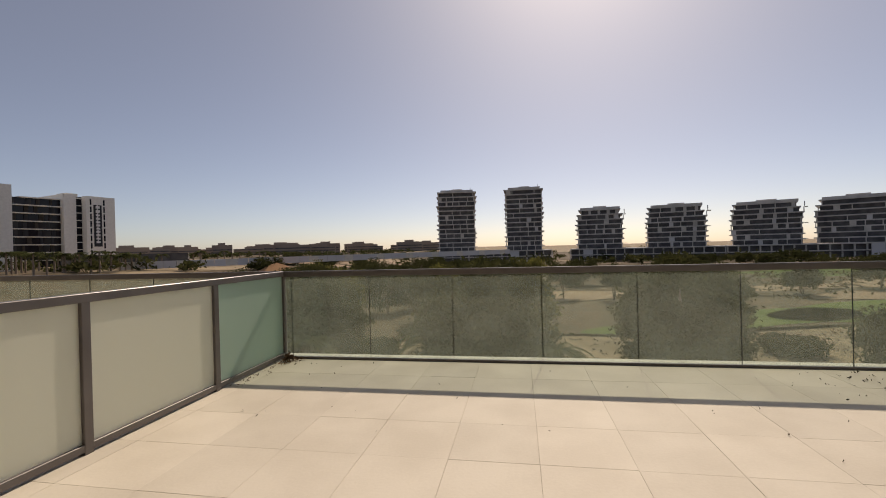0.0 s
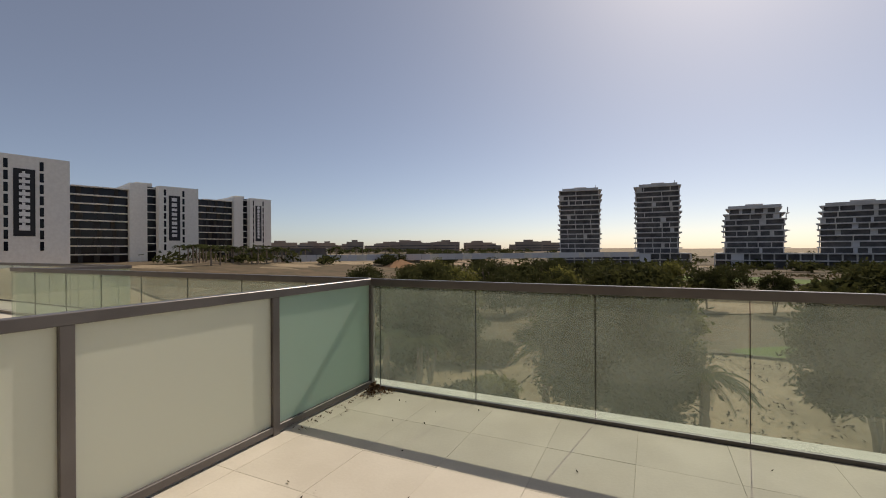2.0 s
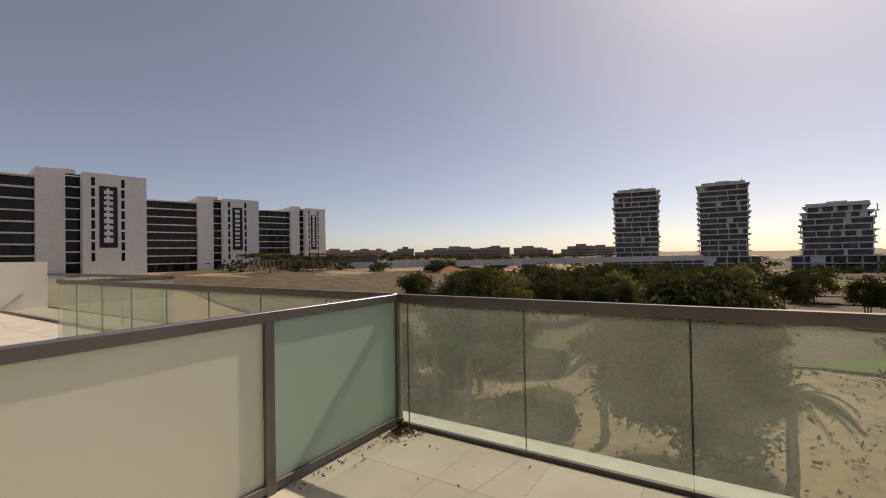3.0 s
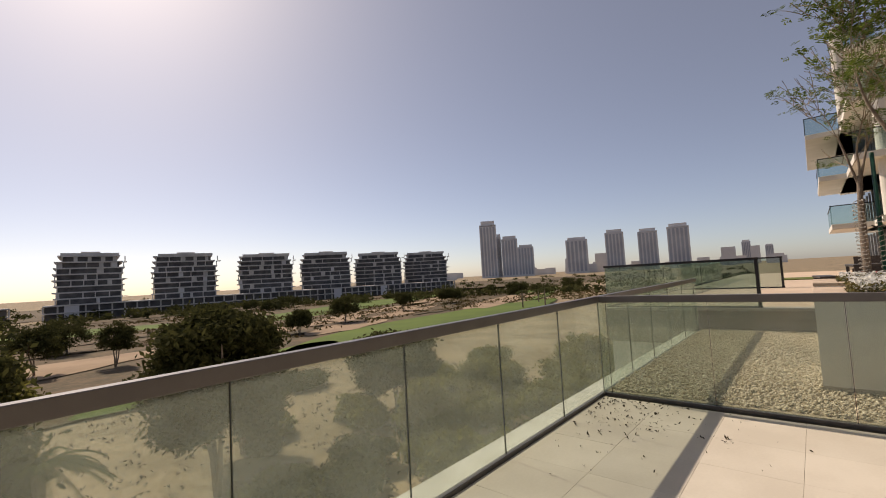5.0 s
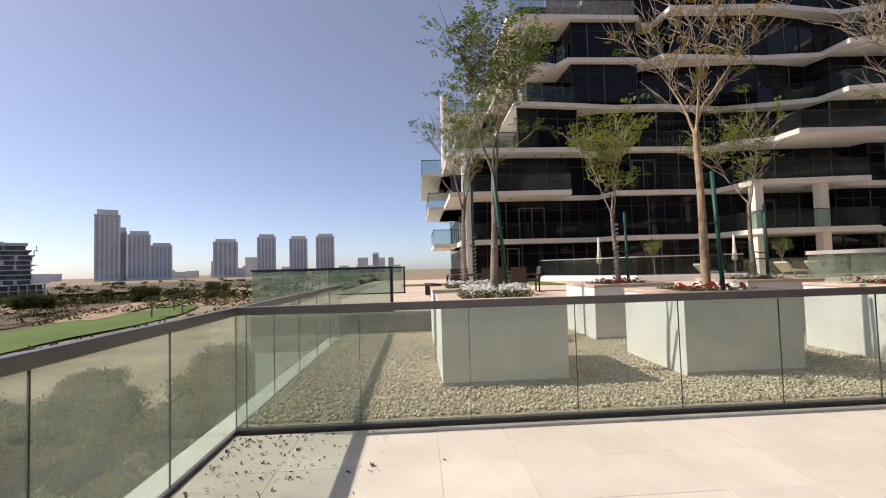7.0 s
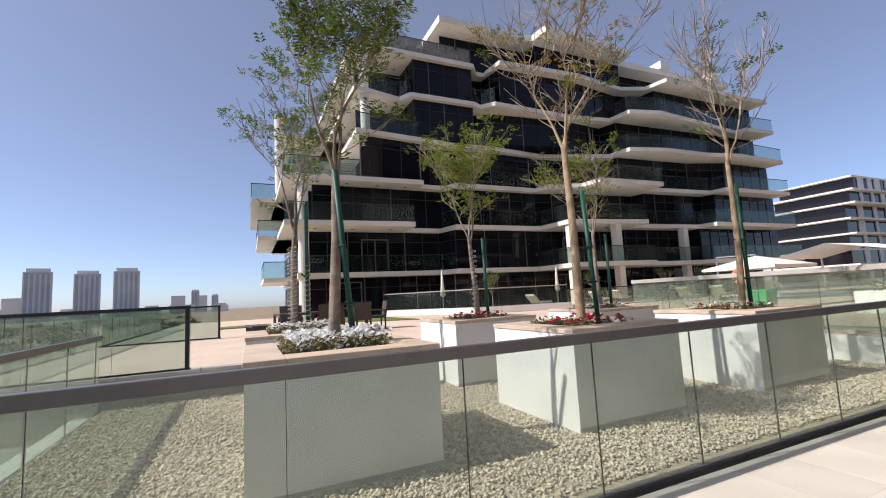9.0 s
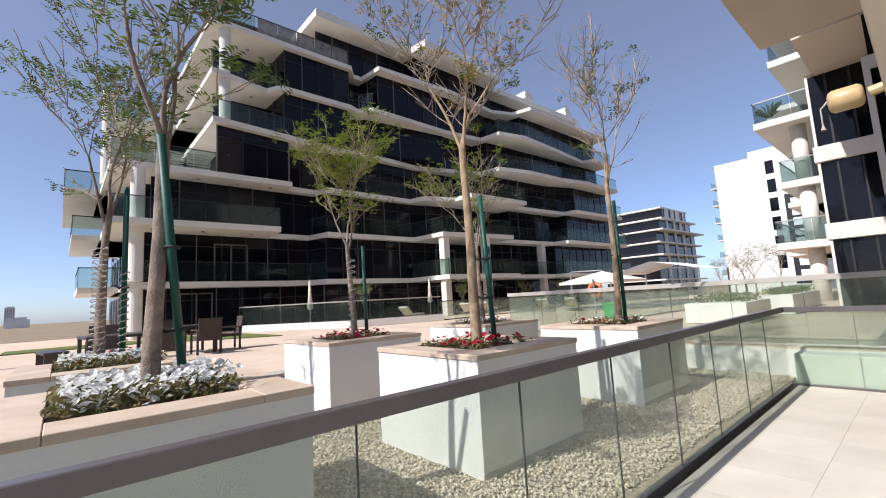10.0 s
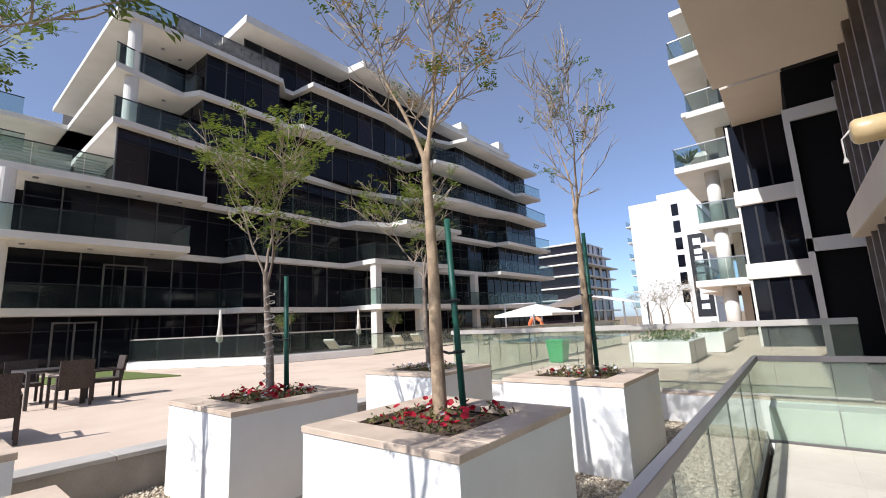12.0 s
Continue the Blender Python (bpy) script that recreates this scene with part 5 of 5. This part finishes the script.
closed_parasol(27.2, -19.8)
closed_parasol(27.5, -12.0)
structure("pool_water", B(16, -34, DECK - 0.02, 22.5, -27, DECK + 0.012), "water", "blue swimming pool water", "water")
for x, y in ((20, -24.6), (21.6, -24.2), (24.8, -21.0), (25.6, -23.4), (26.5, -17.8)):
    lg = thing("sun_lounger", "grey and white sun lounger by the pool", "lounger", (x, y, DECK), 20, "sun loungers")
    part("mattress", Mesh().add([(-0.3, -0.9, 0.36), (0.3, -0.9, 0.36), (0.3, 0.3, 0.36), (-0.3, 0.3, 0.36), (-0.3, 0.9, 0.8), (0.3, 0.9, 0.8), (-0.3, -0.9, 0.26), (0.3, -0.9, 0.26), (0.3, 0.35, 0.26), (-0.3, 0.35, 0.26), (-0.3, 0.95, 0.72), (0.3, 0.95, 0.72)],
                                [(0, 1, 2, 3), (3, 2, 5, 4), (7, 6, 9, 8), (8, 9, 10, 11), (0, 6, 7, 1), (4, 5, 11, 10), (0, 3, 9, 6), (1, 7, 8, 2), (3, 4, 10, 9), (2, 8, 11, 5)]), "cushion", lg)
    for sx in (-0.28, 0.24):
        for sy in (-0.8, 0.25):
            part("leg", B(sx, sy, 0, sx + 0.05, sy + 0.05, 0.27), "steel", lg)
binn = thing("litter_bin", "bright green plastic litter bin by the pool rail", "bin", (12.9, -15.6, DECK))
part("body", Mesh().add([(-0.2, -0.2, 0), (0.2, -0.2, 0), (0.2, 0.2, 0), (-0.2, 0.2, 0), (-0.27, -0.27, 0.6), (0.27, -0.27, 0.6), (0.27, 0.27, 0.6), (-0.27, 0.27, 0.6)],
                        [(3, 2, 1, 0), (0, 1, 5, 4), (1, 2, 6, 5), (2, 3, 7, 6), (3, 0, 4, 7)]), "bin", binn)
part("lid", B(-0.29, -0.29, 0.6, 0.29, 0.29, 0.67, bevel=0.02), "bin", binn)
buoy = thing("lifebuoy", "orange lifebuoy hung on a grey stand", "lifebuoy", (14.4, -17.2, DECK))
ring = [(0.24 * math.cos(a * math.pi / 9), 0, 1.1 + 0.24 * math.sin(a * math.pi / 9)) for a in range(19)]
part("ring", Mesh().tube(ring, [0.07] * 19, 8), "buoy", buoy, "", True)
part("stand", Mesh().tube([(0, 0.1, 0), (0, 0.1, 1.5)], [0.03, 0.03], 8).tube([(0, 0.1, 1.1), (0, 0, 1.42)], [0.02, 0.02], 6), "steel", buoy)
rnd = random.Random(77)
for (x, y, w, d, h) in ((9.35, -18.2, 1.5, 2.5, 0.55), (9.0, -21.5, 0.9, 2.2, 0.62), (9.2, -25.5, 0.9, 3.0, 0.6)):
    pb = thing("hedge_planter", "white planter box with a clipped green hedge", "planter", (x, y, DECK), 0, "hedge planters")
    part("body", B(0, 0, 0, w, d, h, bevel=0.01), "white", pb)
    m = Mesh()
    for _ in range(260):
        leaf_quads(m, rnd, (rnd.uniform(0.1, w - 0.1), rnd.uniform(0.1, d - 0.1), h + rnd.uniform(0, 0.22)), (0.04, 0.04, 0.03), 3, 0.05)
    part("hedge", m, "leaf", pb)


# ---- trees and shrubs below the terrace ----
def crown_tree(name, x, y, top, radius, seed, mat, label, leaves=5200, size=0.1, category="tree", trunk=True, flat=0.75, clumps=26, low=0.16):
    """A spreading desert tree: forked trunk and a crown of many ragged leaf clumps."""
    rnd = random.Random(seed)
    leaves = int(leaves * (4.6 if radius > 2.5 and leaves > 3000 and y < 60 else 2.2))
    clumps = int(clumps * 1.7)
    g = ground_z(x, y) - 0.2
    h = top - g
    t = thing(name, label, category, (x, y, g), 0, "desert trees")
    if trunk:
        m = Mesh()
        for i in range(3):
            a = rnd.uniform(0, 6.28)
            b = Vector((math.cos(a) * radius * 0.28, math.sin(a) * radius * 0.28, h * 0.58))
            m.tube([(0, 0, 0), b * 0.35 + Vector((rnd.uniform(-0.2, 0.2), 0, 0)), b], [0.03 * h * 0.62, 0.022 * h * 0.6, 0.008 * h], 7)
            for j in range(3):
                c = b + Vector((rnd.uniform(-1, 1) * radius * 0.5, rnd.uniform(-1, 1) * radius * 0.5, h * rnd.uniform(0.08, 0.25)))
                m.tube([b * 0.75, (b + c) / 2, c], [0.012 * h, 0.008 * h, 0.002 * h], 5)
        part("trunk", m, "bark", t, "", True)
    rng = np.random.default_rng(seed)
    centres = []
    for _ in range(clumps):
        a, r = rnd.uniform(0, 6.28), radius * math.sqrt(rnd.random()) * 0.85
        zz = h * (low if trunk else 0.15) + (h * (1 - low if trunk else 0.8)) * rnd.uniform(0.05, 0.95) * (1 - 0.45 * (r / radius) ** 2)
        centres.append((r * math.cos(a), r * math.sin(a), zz))
    centres = np.array(centres)
    pick = rng.integers(0, clumps, leaves)
    sd = radius * 0.14
    p = centres[pick] + rng.normal(0, 1, (leaves, 3)) * np.array([sd, sd, sd * flat])
    p[:, 2] = np.clip(p[:, 2], 0.1, h)
    a = rng.normal(0, 1, (leaves, 3))
    a /= np.linalg.norm(a, axis=1)[:, None]
    b = np.cross(a, rng.normal(0, 1, (leaves, 3)))
    b /= np.linalg.norm(b, axis=1)[:, None]
    s = size * (1.9 if size < 0.15 else 1.0) * rng.uniform(0.5, 1.4, leaves)[:, None]
    quad = np.stack([p - a * s, p - b * s * 0.42, p + a * s, p + b * s * 0.42], 1).reshape(-1, 3)
    m = Mesh()
    m.v = [tuple(q) for q in quad.tolist()]
    m.f = [(4 * i, 4 * i + 1, 4 * i + 2, 4 * i + 3) for i in range(leaves)]
    part("crown", m, mat, t)
    return t


def palm_tree(x, y, h, seed, label="date palm with drooping fronds on the sand"):
    rnd = random.Random(seed)
    t = thing("palm_tree", label, "palm", (x, y, ground_z(x, y) - 0.2), 0, "palms")
    tr = Mesh()
    n = 10
    tr.tube([(rnd.uniform(-0.05, 0.05), rnd.uniform(-0.05, 0.05), h * i / n) for i in range(n + 1)], [0.26 - 0.06 * i / n + (0.03 if i % 2 else 0) for i in range(n + 1)], 9)
    part("trunk", tr, "bark", t)
    fr = Mesh()
    for k in range(38):
        a = k * 2.4
        rise = rnd.uniform(-0.2, 1.2)
        ln = rnd.uniform(1.8, 2.6)
        d = Vector((math.cos(a), math.sin(a), 0))
        p = Vector((0, 0, h))
        side = Vector((-d.y, d.x, 0))
        pts = []
        for i in range(9):
            f = i / 8
            pts.append(p + d * ln * f + Vector((0, 0, rise * ln * 0.6 * f - (1.1 + 0.4 * rise) * ln * 0.5 * f * f)))
        for q, r in zip(pts, pts[1:]):
            for s in (-1, 1):
                for u in (0, 0.25, 0.5, 0.75):
                    o = q.lerp(r, u)
                    e = o + (side * s * 0.8 + d * 0.5).normalized() * 0.42 * (1 - 0.4 * (q - p).length / ln) + Vector((0, 0, -0.16))
                    w = d * 0.05
                    fr.add([o - w, o + w, e], [(0, 1, 2)])
    part("fronds", fr, "palm", t)
    return t


DT = "dense dark desert tree standing on the sand"
OL = "broad olive-green desert tree with ragged upright shoots"
AC = "umbrella-shaped acacia on a bare trunk in the sand"
crown_tree("desert_tree", 0.9, 24.0, 0.9, 4.3, 1, "leaf_dark", OL, 15000, clumps=48, low=0.22)
crown_tree("desert_tree", 3.4, 27.5, 0.3, 2.6, 19, "leaf_bush", OL, 6000, low=0.25)
crown_tree("desert_tree", 12.9, 24.6, 0.7, 3.5, 3, "leaf_dark", AC, 12000, flat=0.6, low=0.36, clumps=40)
crown_tree("desert_tree", 16.8, 30.0, 0.3, 2.6, 4, "leaf_dark", DT, 6000, low=0.3)
crown_tree("desert_tree", -14.6, 29.5, 0.2, 4.3, 5, "leaf_dark", DT, 9000, clumps=36, low=0.25)
crown_tree("desert_tree", -18.5, 33, -0.8, 3.6, 6, "leaf_dark", DT, 6000)
crown_tree("desert_tree", -24, 44, -0.6, 4.4, 7, "leaf_dark", DT, 5000)
crown_tree("desert_tree", -9.5, 62, -2.0, 3.4, 2, "leaf_dark", DT, 5000)
crown_tree("desert_tree", -16, 74, -2.4, 3.2, 21, "leaf_dark", DT, 4000)
crown_tree("desert_tree", 29.5, 27.5, -2.6, 3.8, 10, "leaf_dark", AC, 7000, flat=0.6, low=0.3)
crown_tree("desert_tree", 25.5, 20, -5.6, 2.2, 11, "leaf_bush", "yellow-green spreading shrub below the terrace", 6000, trunk=False)
crown_tree("desert_tree", 23, 15.5, -8.2, 2.0, 12, "leaf_bush", "yellow-green spreading shrub below the terrace", 5000, trunk=False)
crown_tree("desert_tree", 36, 22, -6.4, 3.2, 13, "leaf_bush", DT, 6000)
crown_tree("desert_tree", 47, 12, -6.6, 4.0, 14, "leaf_bush", "yellow-green spreading shrub below the terrace", 6000, trunk=False)
crown_tree("desert_tree", -21, 25, -3.4, 3.0, 15, "leaf_dark", DT, 4500)
crown_tree("desert_tree", 12, 88, -2.0, 3.3, 17, "leaf_dark", DT, 3500, 0.2, low=0.4)
crown_tree("desert_tree", 21.3, 85, -2.6, 2.8, 18, "leaf_dark", DT, 3000, 0.2, low=0.4)
for i, (x, y, top, r) in enumerate(((58, 91, -4.2, 3.0), (79, 102, -2.2, 4.4), (113, 113, -3.0, 3.6), (146, 120, -3.4, 4), (205, 120, -3.0, 6), (240, 105, -3, 6), (-32, 70, -2.0, 5), (-46, 84, -2.2, 5), (-22, 88, -2.6, 5))):
    crown_tree("golf_tree", x, y, top, r, 200 + i, "leaf_dark", "round dark tree on the golf course", 1800, 0.34, low=0.4)
for i, (x, y, top, r) in enumerate(((17.6, 28.6, -8.6, 1.2), (-8.2, 27.4, -8.4, 2.0), (25.2, 26.2, -8.2, 1.5), (26, 29, -8.2, 1.8), (-9.5, 22, -8.4, 2.0), (8, 13.5, -8.6, 1.8), (2, 15, -8.8, 1.4), (14, 12, -8.2, 2.2), (31, 24, -8.2, 2.0), (38, 30, -8, 2.4), (20, 31, -8.6, 1.4), (-16, 20, -8.2, 2.2))):
    crown_tree("desert_shrub", x, y, top, r, 300 + i, "leaf_bush" if i % 4 else "leaf_dark", "low rounded desert shrub on the sand", 1500, 0.13, "shrub", False)
for i, (x, y, top, r) in enumerate(((24, 12, -8.0, 2.4), (29, 9, -7.6, 2.8), (34, 15, -7.4, 3.0), (40, 14, -7.2, 3.2), (18, 9.5, -8.4, 1.8), (46, 18, -7.0, 3.4), (52, 12, -7.0, 3.4), (36, 25, -7.8, 2.4), (30, 19, -7.6, 2.4), (12, 17, -8.8, 1.4), (-2, 18, -8.8, 1.3), (-20, 18, -8.4, 2.4), (-12, 17, -8.8, 1.6), (58, 22, -7, 3.4), (48, 30, -7.4, 3.0))):
    crown_tree("green_shrub", x, y, top, r, 340 + i, "leaf_bush", "yellow-green desert shrub below the terrace", 2600, 0.12, "shrub", False)
palm_tree(-3.6, 24.9, 5.2, 1)
palm_tree(5.2, 22.3, 5.0, 2)
palm_tree(-12.6, 24.0, 5.0, 3)
palm_tree(-14.8, 23.0, 5.4, 4)
palm_tree(128, 72, 5.6, 5)
palm_tree(136, 68, 6.0, 6)
palm_tree(150, 78, 5.0, 7)
rnd = random.Random(5)
for i in range(30):
    f = i / 29
    palm_tree(-150 + 60 * f + rnd.uniform(-6, 6), 92 + 120 * f * 1.2 + rnd.uniform(-5, 5), rnd.uniform(4.2, 6.5), 400 + i, "street palm along the hotel road")
for i in range(24):
    yaw, dist = radians(rnd.uniform(-4, 34)), rnd.uniform(110, 260)
    crown_tree("far_tree", -dist * math.sin(yaw), dist * math.cos(yaw), ground_z(-dist * math.sin(yaw), 0) + rnd.uniform(4, 6), rnd.uniform(3, 5.5), 500 + i, "leaf_dark", "dark tree in the desert park", 700, 0.5)
for i in range(16):
    yaw, dist = radians(rnd.uniform(-62, -8)), rnd.uniform(225, 285)
    crown_tree("far_tree", -dist * math.sin(yaw), dist * math.cos(yaw), -10 + rnd.uniform(4, 6.5), rnd.uniform(3, 5), 600 + i, "leaf_dark", "dark tree in front of the podium", 600, 0.5)
for i in range(9):
    c2 = thing("parked_car", "small parked car by the hotel road", "car", (-150 + 7 * i + rnd.uniform(-1, 1), 118 + 8.5 * i, ground_z(-140, 0)), 50, "parked cars")
    part("body", B(-2.1, -0.85, 0.3, 2.1, 0.85, 0.95, bevel=0.15), "car" if i % 3 else "mullion", c2)
    part("cabin", Mesh().add([(-1.5, -0.75, 0.95), (1.1, -0.75, 0.95), (1.1, 0.75, 0.95), (-1.5, 0.75, 0.95), (-1.0, -0.6, 1.45), (0.5, -0.6, 1.45), (0.5, 0.6, 1.45), (-1.0, 0.6, 1.45)],
                             [(4, 5, 6, 7), (0, 1, 5, 4), (1, 2, 6, 5), (2, 3, 7, 6), (3, 0, 4, 7)]), "glazing", c2)
    for wx in (-1.3, 1.3):
        for wy in (-0.8, 0.8):
            part("wheel", Mesh().tube([(wx, wy - 0.1, 0.32), (wx, wy + 0.1, 0.32)], [0.32, 0.32], 12), "strap", c2)
for i, (x, y, h) in enumerate(((13.5, -42, 4.5), (16, -46, 5), (12, -50, 5), (19, -52, 4.5), (22, -58, 4.5), (15, -39, 3.6))):
    tree("deck_tree", x, y, DECK, h, 700 + i, "leaf_bush", 0.15, "bare grey shrub tree behind the pool terrace", 0.3, (0, 0), "twig", 1.2, 0.08)
for i, (x, y) in enumerate(((27.5, -15.2), (27.0, -22.5), (27.0, -29.0), (26.6, -33.0))):
    tree("patio_tree", x, y, DECK, 2.4, 720 + i, "leaf", 0.3, "small bare frangipani on the patio", 0.4, (0, 0), "twig", 1.1, 0.04)

for i, (x, y, top, r) in enumerate(((14.5, 20.5, -8.6, 2.2), (17.5, 19.0, -8.8, 1.9), (20.5, 21.0, -8.5, 2.0), (11.5, 18.5, -9.0, 1.7), (-7.0, 24.5, -8.9, 1.9), (-9.4, 25.8, -8.6, 1.7), (-15.5, 37.0, -8.2, 3.0),
                                   (-12.0, 39.0, -8.4, 2.4), (27, 21.5, -8.0, 2.4), (23.5, 18.0, -8.6, 2.0), (6.5, 19.0, -9.2, 1.5), (-4.5, 40, -8.6, 2.2), (5, 52, -8.8, 2.6), (-10, 50, -8.8, 2.6), (30, 44, -8.6, 3.0), (38, 38, -8.4, 2.8))):
    crown_tree("ground_shrub", x, y, top, r, 380 + i, "leaf_dark" if i % 3 else "leaf_bush", "low spreading dark shrub on the desert floor", 2400, 0.12, "shrub", False)

for i, (x, y, top, r) in enumerate(((-26, 60, -1.2, 4.6), (-34, 70, -1.0, 4.8), (-20, 68, -1.6, 4.0), (-30, 88, -1.2, 5.0), (-13, 82, -1.8, 4.0), (-5, 94, -1.4, 4.6), (-42, 82, -1.4, 4.6), (2, 106, -2.0, 4.6),
                                   (-48, 100, -1.0, 5.0), (-38, 112, -1.0, 5.4), (-20, 110, -1.2, 5.2), (-9, 120, -1.4, 5.2), (6, 128, -1.6, 5.0), (-28, 130, -1.0, 5.6), (-52, 72, -1.4, 4.6), (20, 116, -2.2, 4.4))):
    crown_tree("plain_tree", x, y, top, r, 430 + i, "leaf_dark" if i % 4 else "leaf_bush", "olive-brown desert tree on the sandy plain", 2600, 0.26, low=0.18)

# dark tree belts far off
rng = np.random.default_rng(3)
belt = Mesh()
for i in range(520):
    yaw = math.radians(rng.uniform(-86, 60))
    dist = rng.uniform(150, 620) if yaw > radians(-10) else rng.choice((rng.uniform(225, 300), rng.uniform(330, 900)))
    if -55 < math.degrees(yaw) < -8 and dist < 215:
        continue
    cx, cy = -dist * math.sin(yaw), dist * math.cos(yaw)
    if abs(cx + 150) < 85 and abs(cy - 215) < 75:
        continue
    g, h, r = ground_z(cx, cy), rng.uniform(2.0, 5.0), rng.uniform(2.5, 6.0)
    n = 70
    pts = rng.normal(0, 1, (n, 3)) * np.array([r * 0.5, r * 0.5, h * 0.25]) + np.array([cx, cy, g + h * 0.5])
    pts[:, 2] = np.clip(pts[:, 2], g, g + h * 1.3)
    a = rng.normal(0, 1, (n, 3)) * 0.55
    b = rng.normal(0, 1, (n, 3)) * 0.4
    k = len(belt.v)
    belt.v += [tuple(q) for q in np.stack([pts - a, pts - b, pts + a, pts + b], 1).reshape(-1, 3).tolist()]
    belt.f += [(k + 4 * j, k + 4 * j + 1, k + 4 * j + 2, k + 4 * j + 3) for j in range(n)]
single("far_woods", belt, "leaf_dark", "belts of dark trees and bushes across the plain", "woods", "stuff")

# palms in front of the hotels
for i in range(22):
    yaw, dist = radians(46 + 11 * i / 21 + rnd.uniform(-0.4, 0.4)), rnd.uniform(150, 190)
    palm_tree(-dist * math.sin(yaw), dist * math.cos(yaw), rnd.uniform(4.5, 6.5), 460 + i, "street palm along the hotel road")

# brown tufts over the rough of the golf course
tuft = Mesh()
rnd = random.Random(31)
for _ in range(2600):
    x, y = rnd.uniform(30, 250), rnd.uniform(58, 215)
    if any(((x - cx) / rx) ** 2 + ((y - cy) / (ry + 4)) ** 2 < 1 for cx, cy, rx, ry, tn in GREENS):
        continue
    leaf_quads(tuft, rnd, (x, y, ground_z(x, y) + 0.35), (0.9, 0.9, 0.18), rnd.choice((3, 5, 9)), 0.6)
single("rough_tufts", tuft, "dry_tuft", "brown and olive tufts over the golf course rough", "scrub", "stuff")

# dry stubble scattered over the sand
stub = Mesh()
rnd = random.Random(9)
for _ in range(2600):
    x, y = rnd.uniform(-25, 48), rnd.uniform(9, 62)
    leaf_quads(stub, rnd, (x, y, ground_z(x, y) - 0.05), (0.12, 0.12, 0.06), 4, 0.14)
single("dry_stubble", stub, "debris", "tufts of dry stubble scattered over the sand", "scrub", "stuff")

# ---- fallen leaves and dirt on the tiles ----
pile = Mesh()
rnd = random.Random(12)
for _ in range(260):
    a, r = rnd.uniform(-1.6, 0.1), abs(rnd.gauss(0, 0.12))
    leaf_quads(pile, rnd, (0.09 + r * math.cos(a), -0.08 + r * math.sin(a), 0.02 + max(0, 0.07 - r * 0.4) * rnd.random()), (0.005, 0.005, 0.004), 1, 0.022)
for _ in range(60):
    leaf_quads(pile, rnd, (0.06 + abs(rnd.gauss(0, 0.08)), rnd.uniform(-1.2, -0.1), 0.012), (0, 0, 0), 1, 0.014)
single("dry_leaf_pile", pile, "dry_leaf", "small heap of brown dry leaves in the terrace corner", "leaves", "stuff")
dirt = Mesh()
for _ in range(190):
    x, y = 7.5 - abs(rnd.gauss(0, 0.7)), -0.1 - abs(rnd.gauss(0.45, 0.4))
    leaf_quads(dirt, rnd, (x, y, 0.012), (0.01, 0.01, 0.002), rnd.choice((1, 1, 2, 4)), rnd.uniform(0.008, 0.02))
for _ in range(40):
    leaf_quads(dirt, rnd, (rnd.uniform(0.5, 7.3), rnd.uniform(-2.2, -0.1), 0.01), (0.01, 0.01, 0.001), 1, 0.013)
single("floor_dirt", dirt, "debris", "dark crumbs of dirt and leaf litter on the tiles", "dirt", "stuff")

# ---- terrace tiles ----
floor_ob = bpy.data.objects["floor"]
TILE = 0.6
cache = {}
x0s = [0.0] + [0.2 + TILE * i for i in range(13)]
x1s = x0s[1:] + [X1 - 0.09]
y = -0.03
while y > Y1 + 0.1:
    yn = max(y - 0.603, Y1 + 0.02)
    for a, b in zip(x0s, x1s):
        b = min(b, X1 - 0.09)
        if b - a < 0.05 or (yn < FRONT and a < STRIP - 0.3):
            continue
        key = (round(b - a, 3), round(y - yn, 3))
        if key not in cache:
            cache[key] = Mesh().box(0.0008, 0.0008, -0.012, key[0] - 0.0008, key[1] - 0.0008, 0.0, bevel=0.0008).data("tile", "tile")
        ob = new("tile", cache[key])
        ob.parent = floor_ob
        ob.location = (a, yn, rnd.uniform(-0.0008, 0.0008))
    y = yn
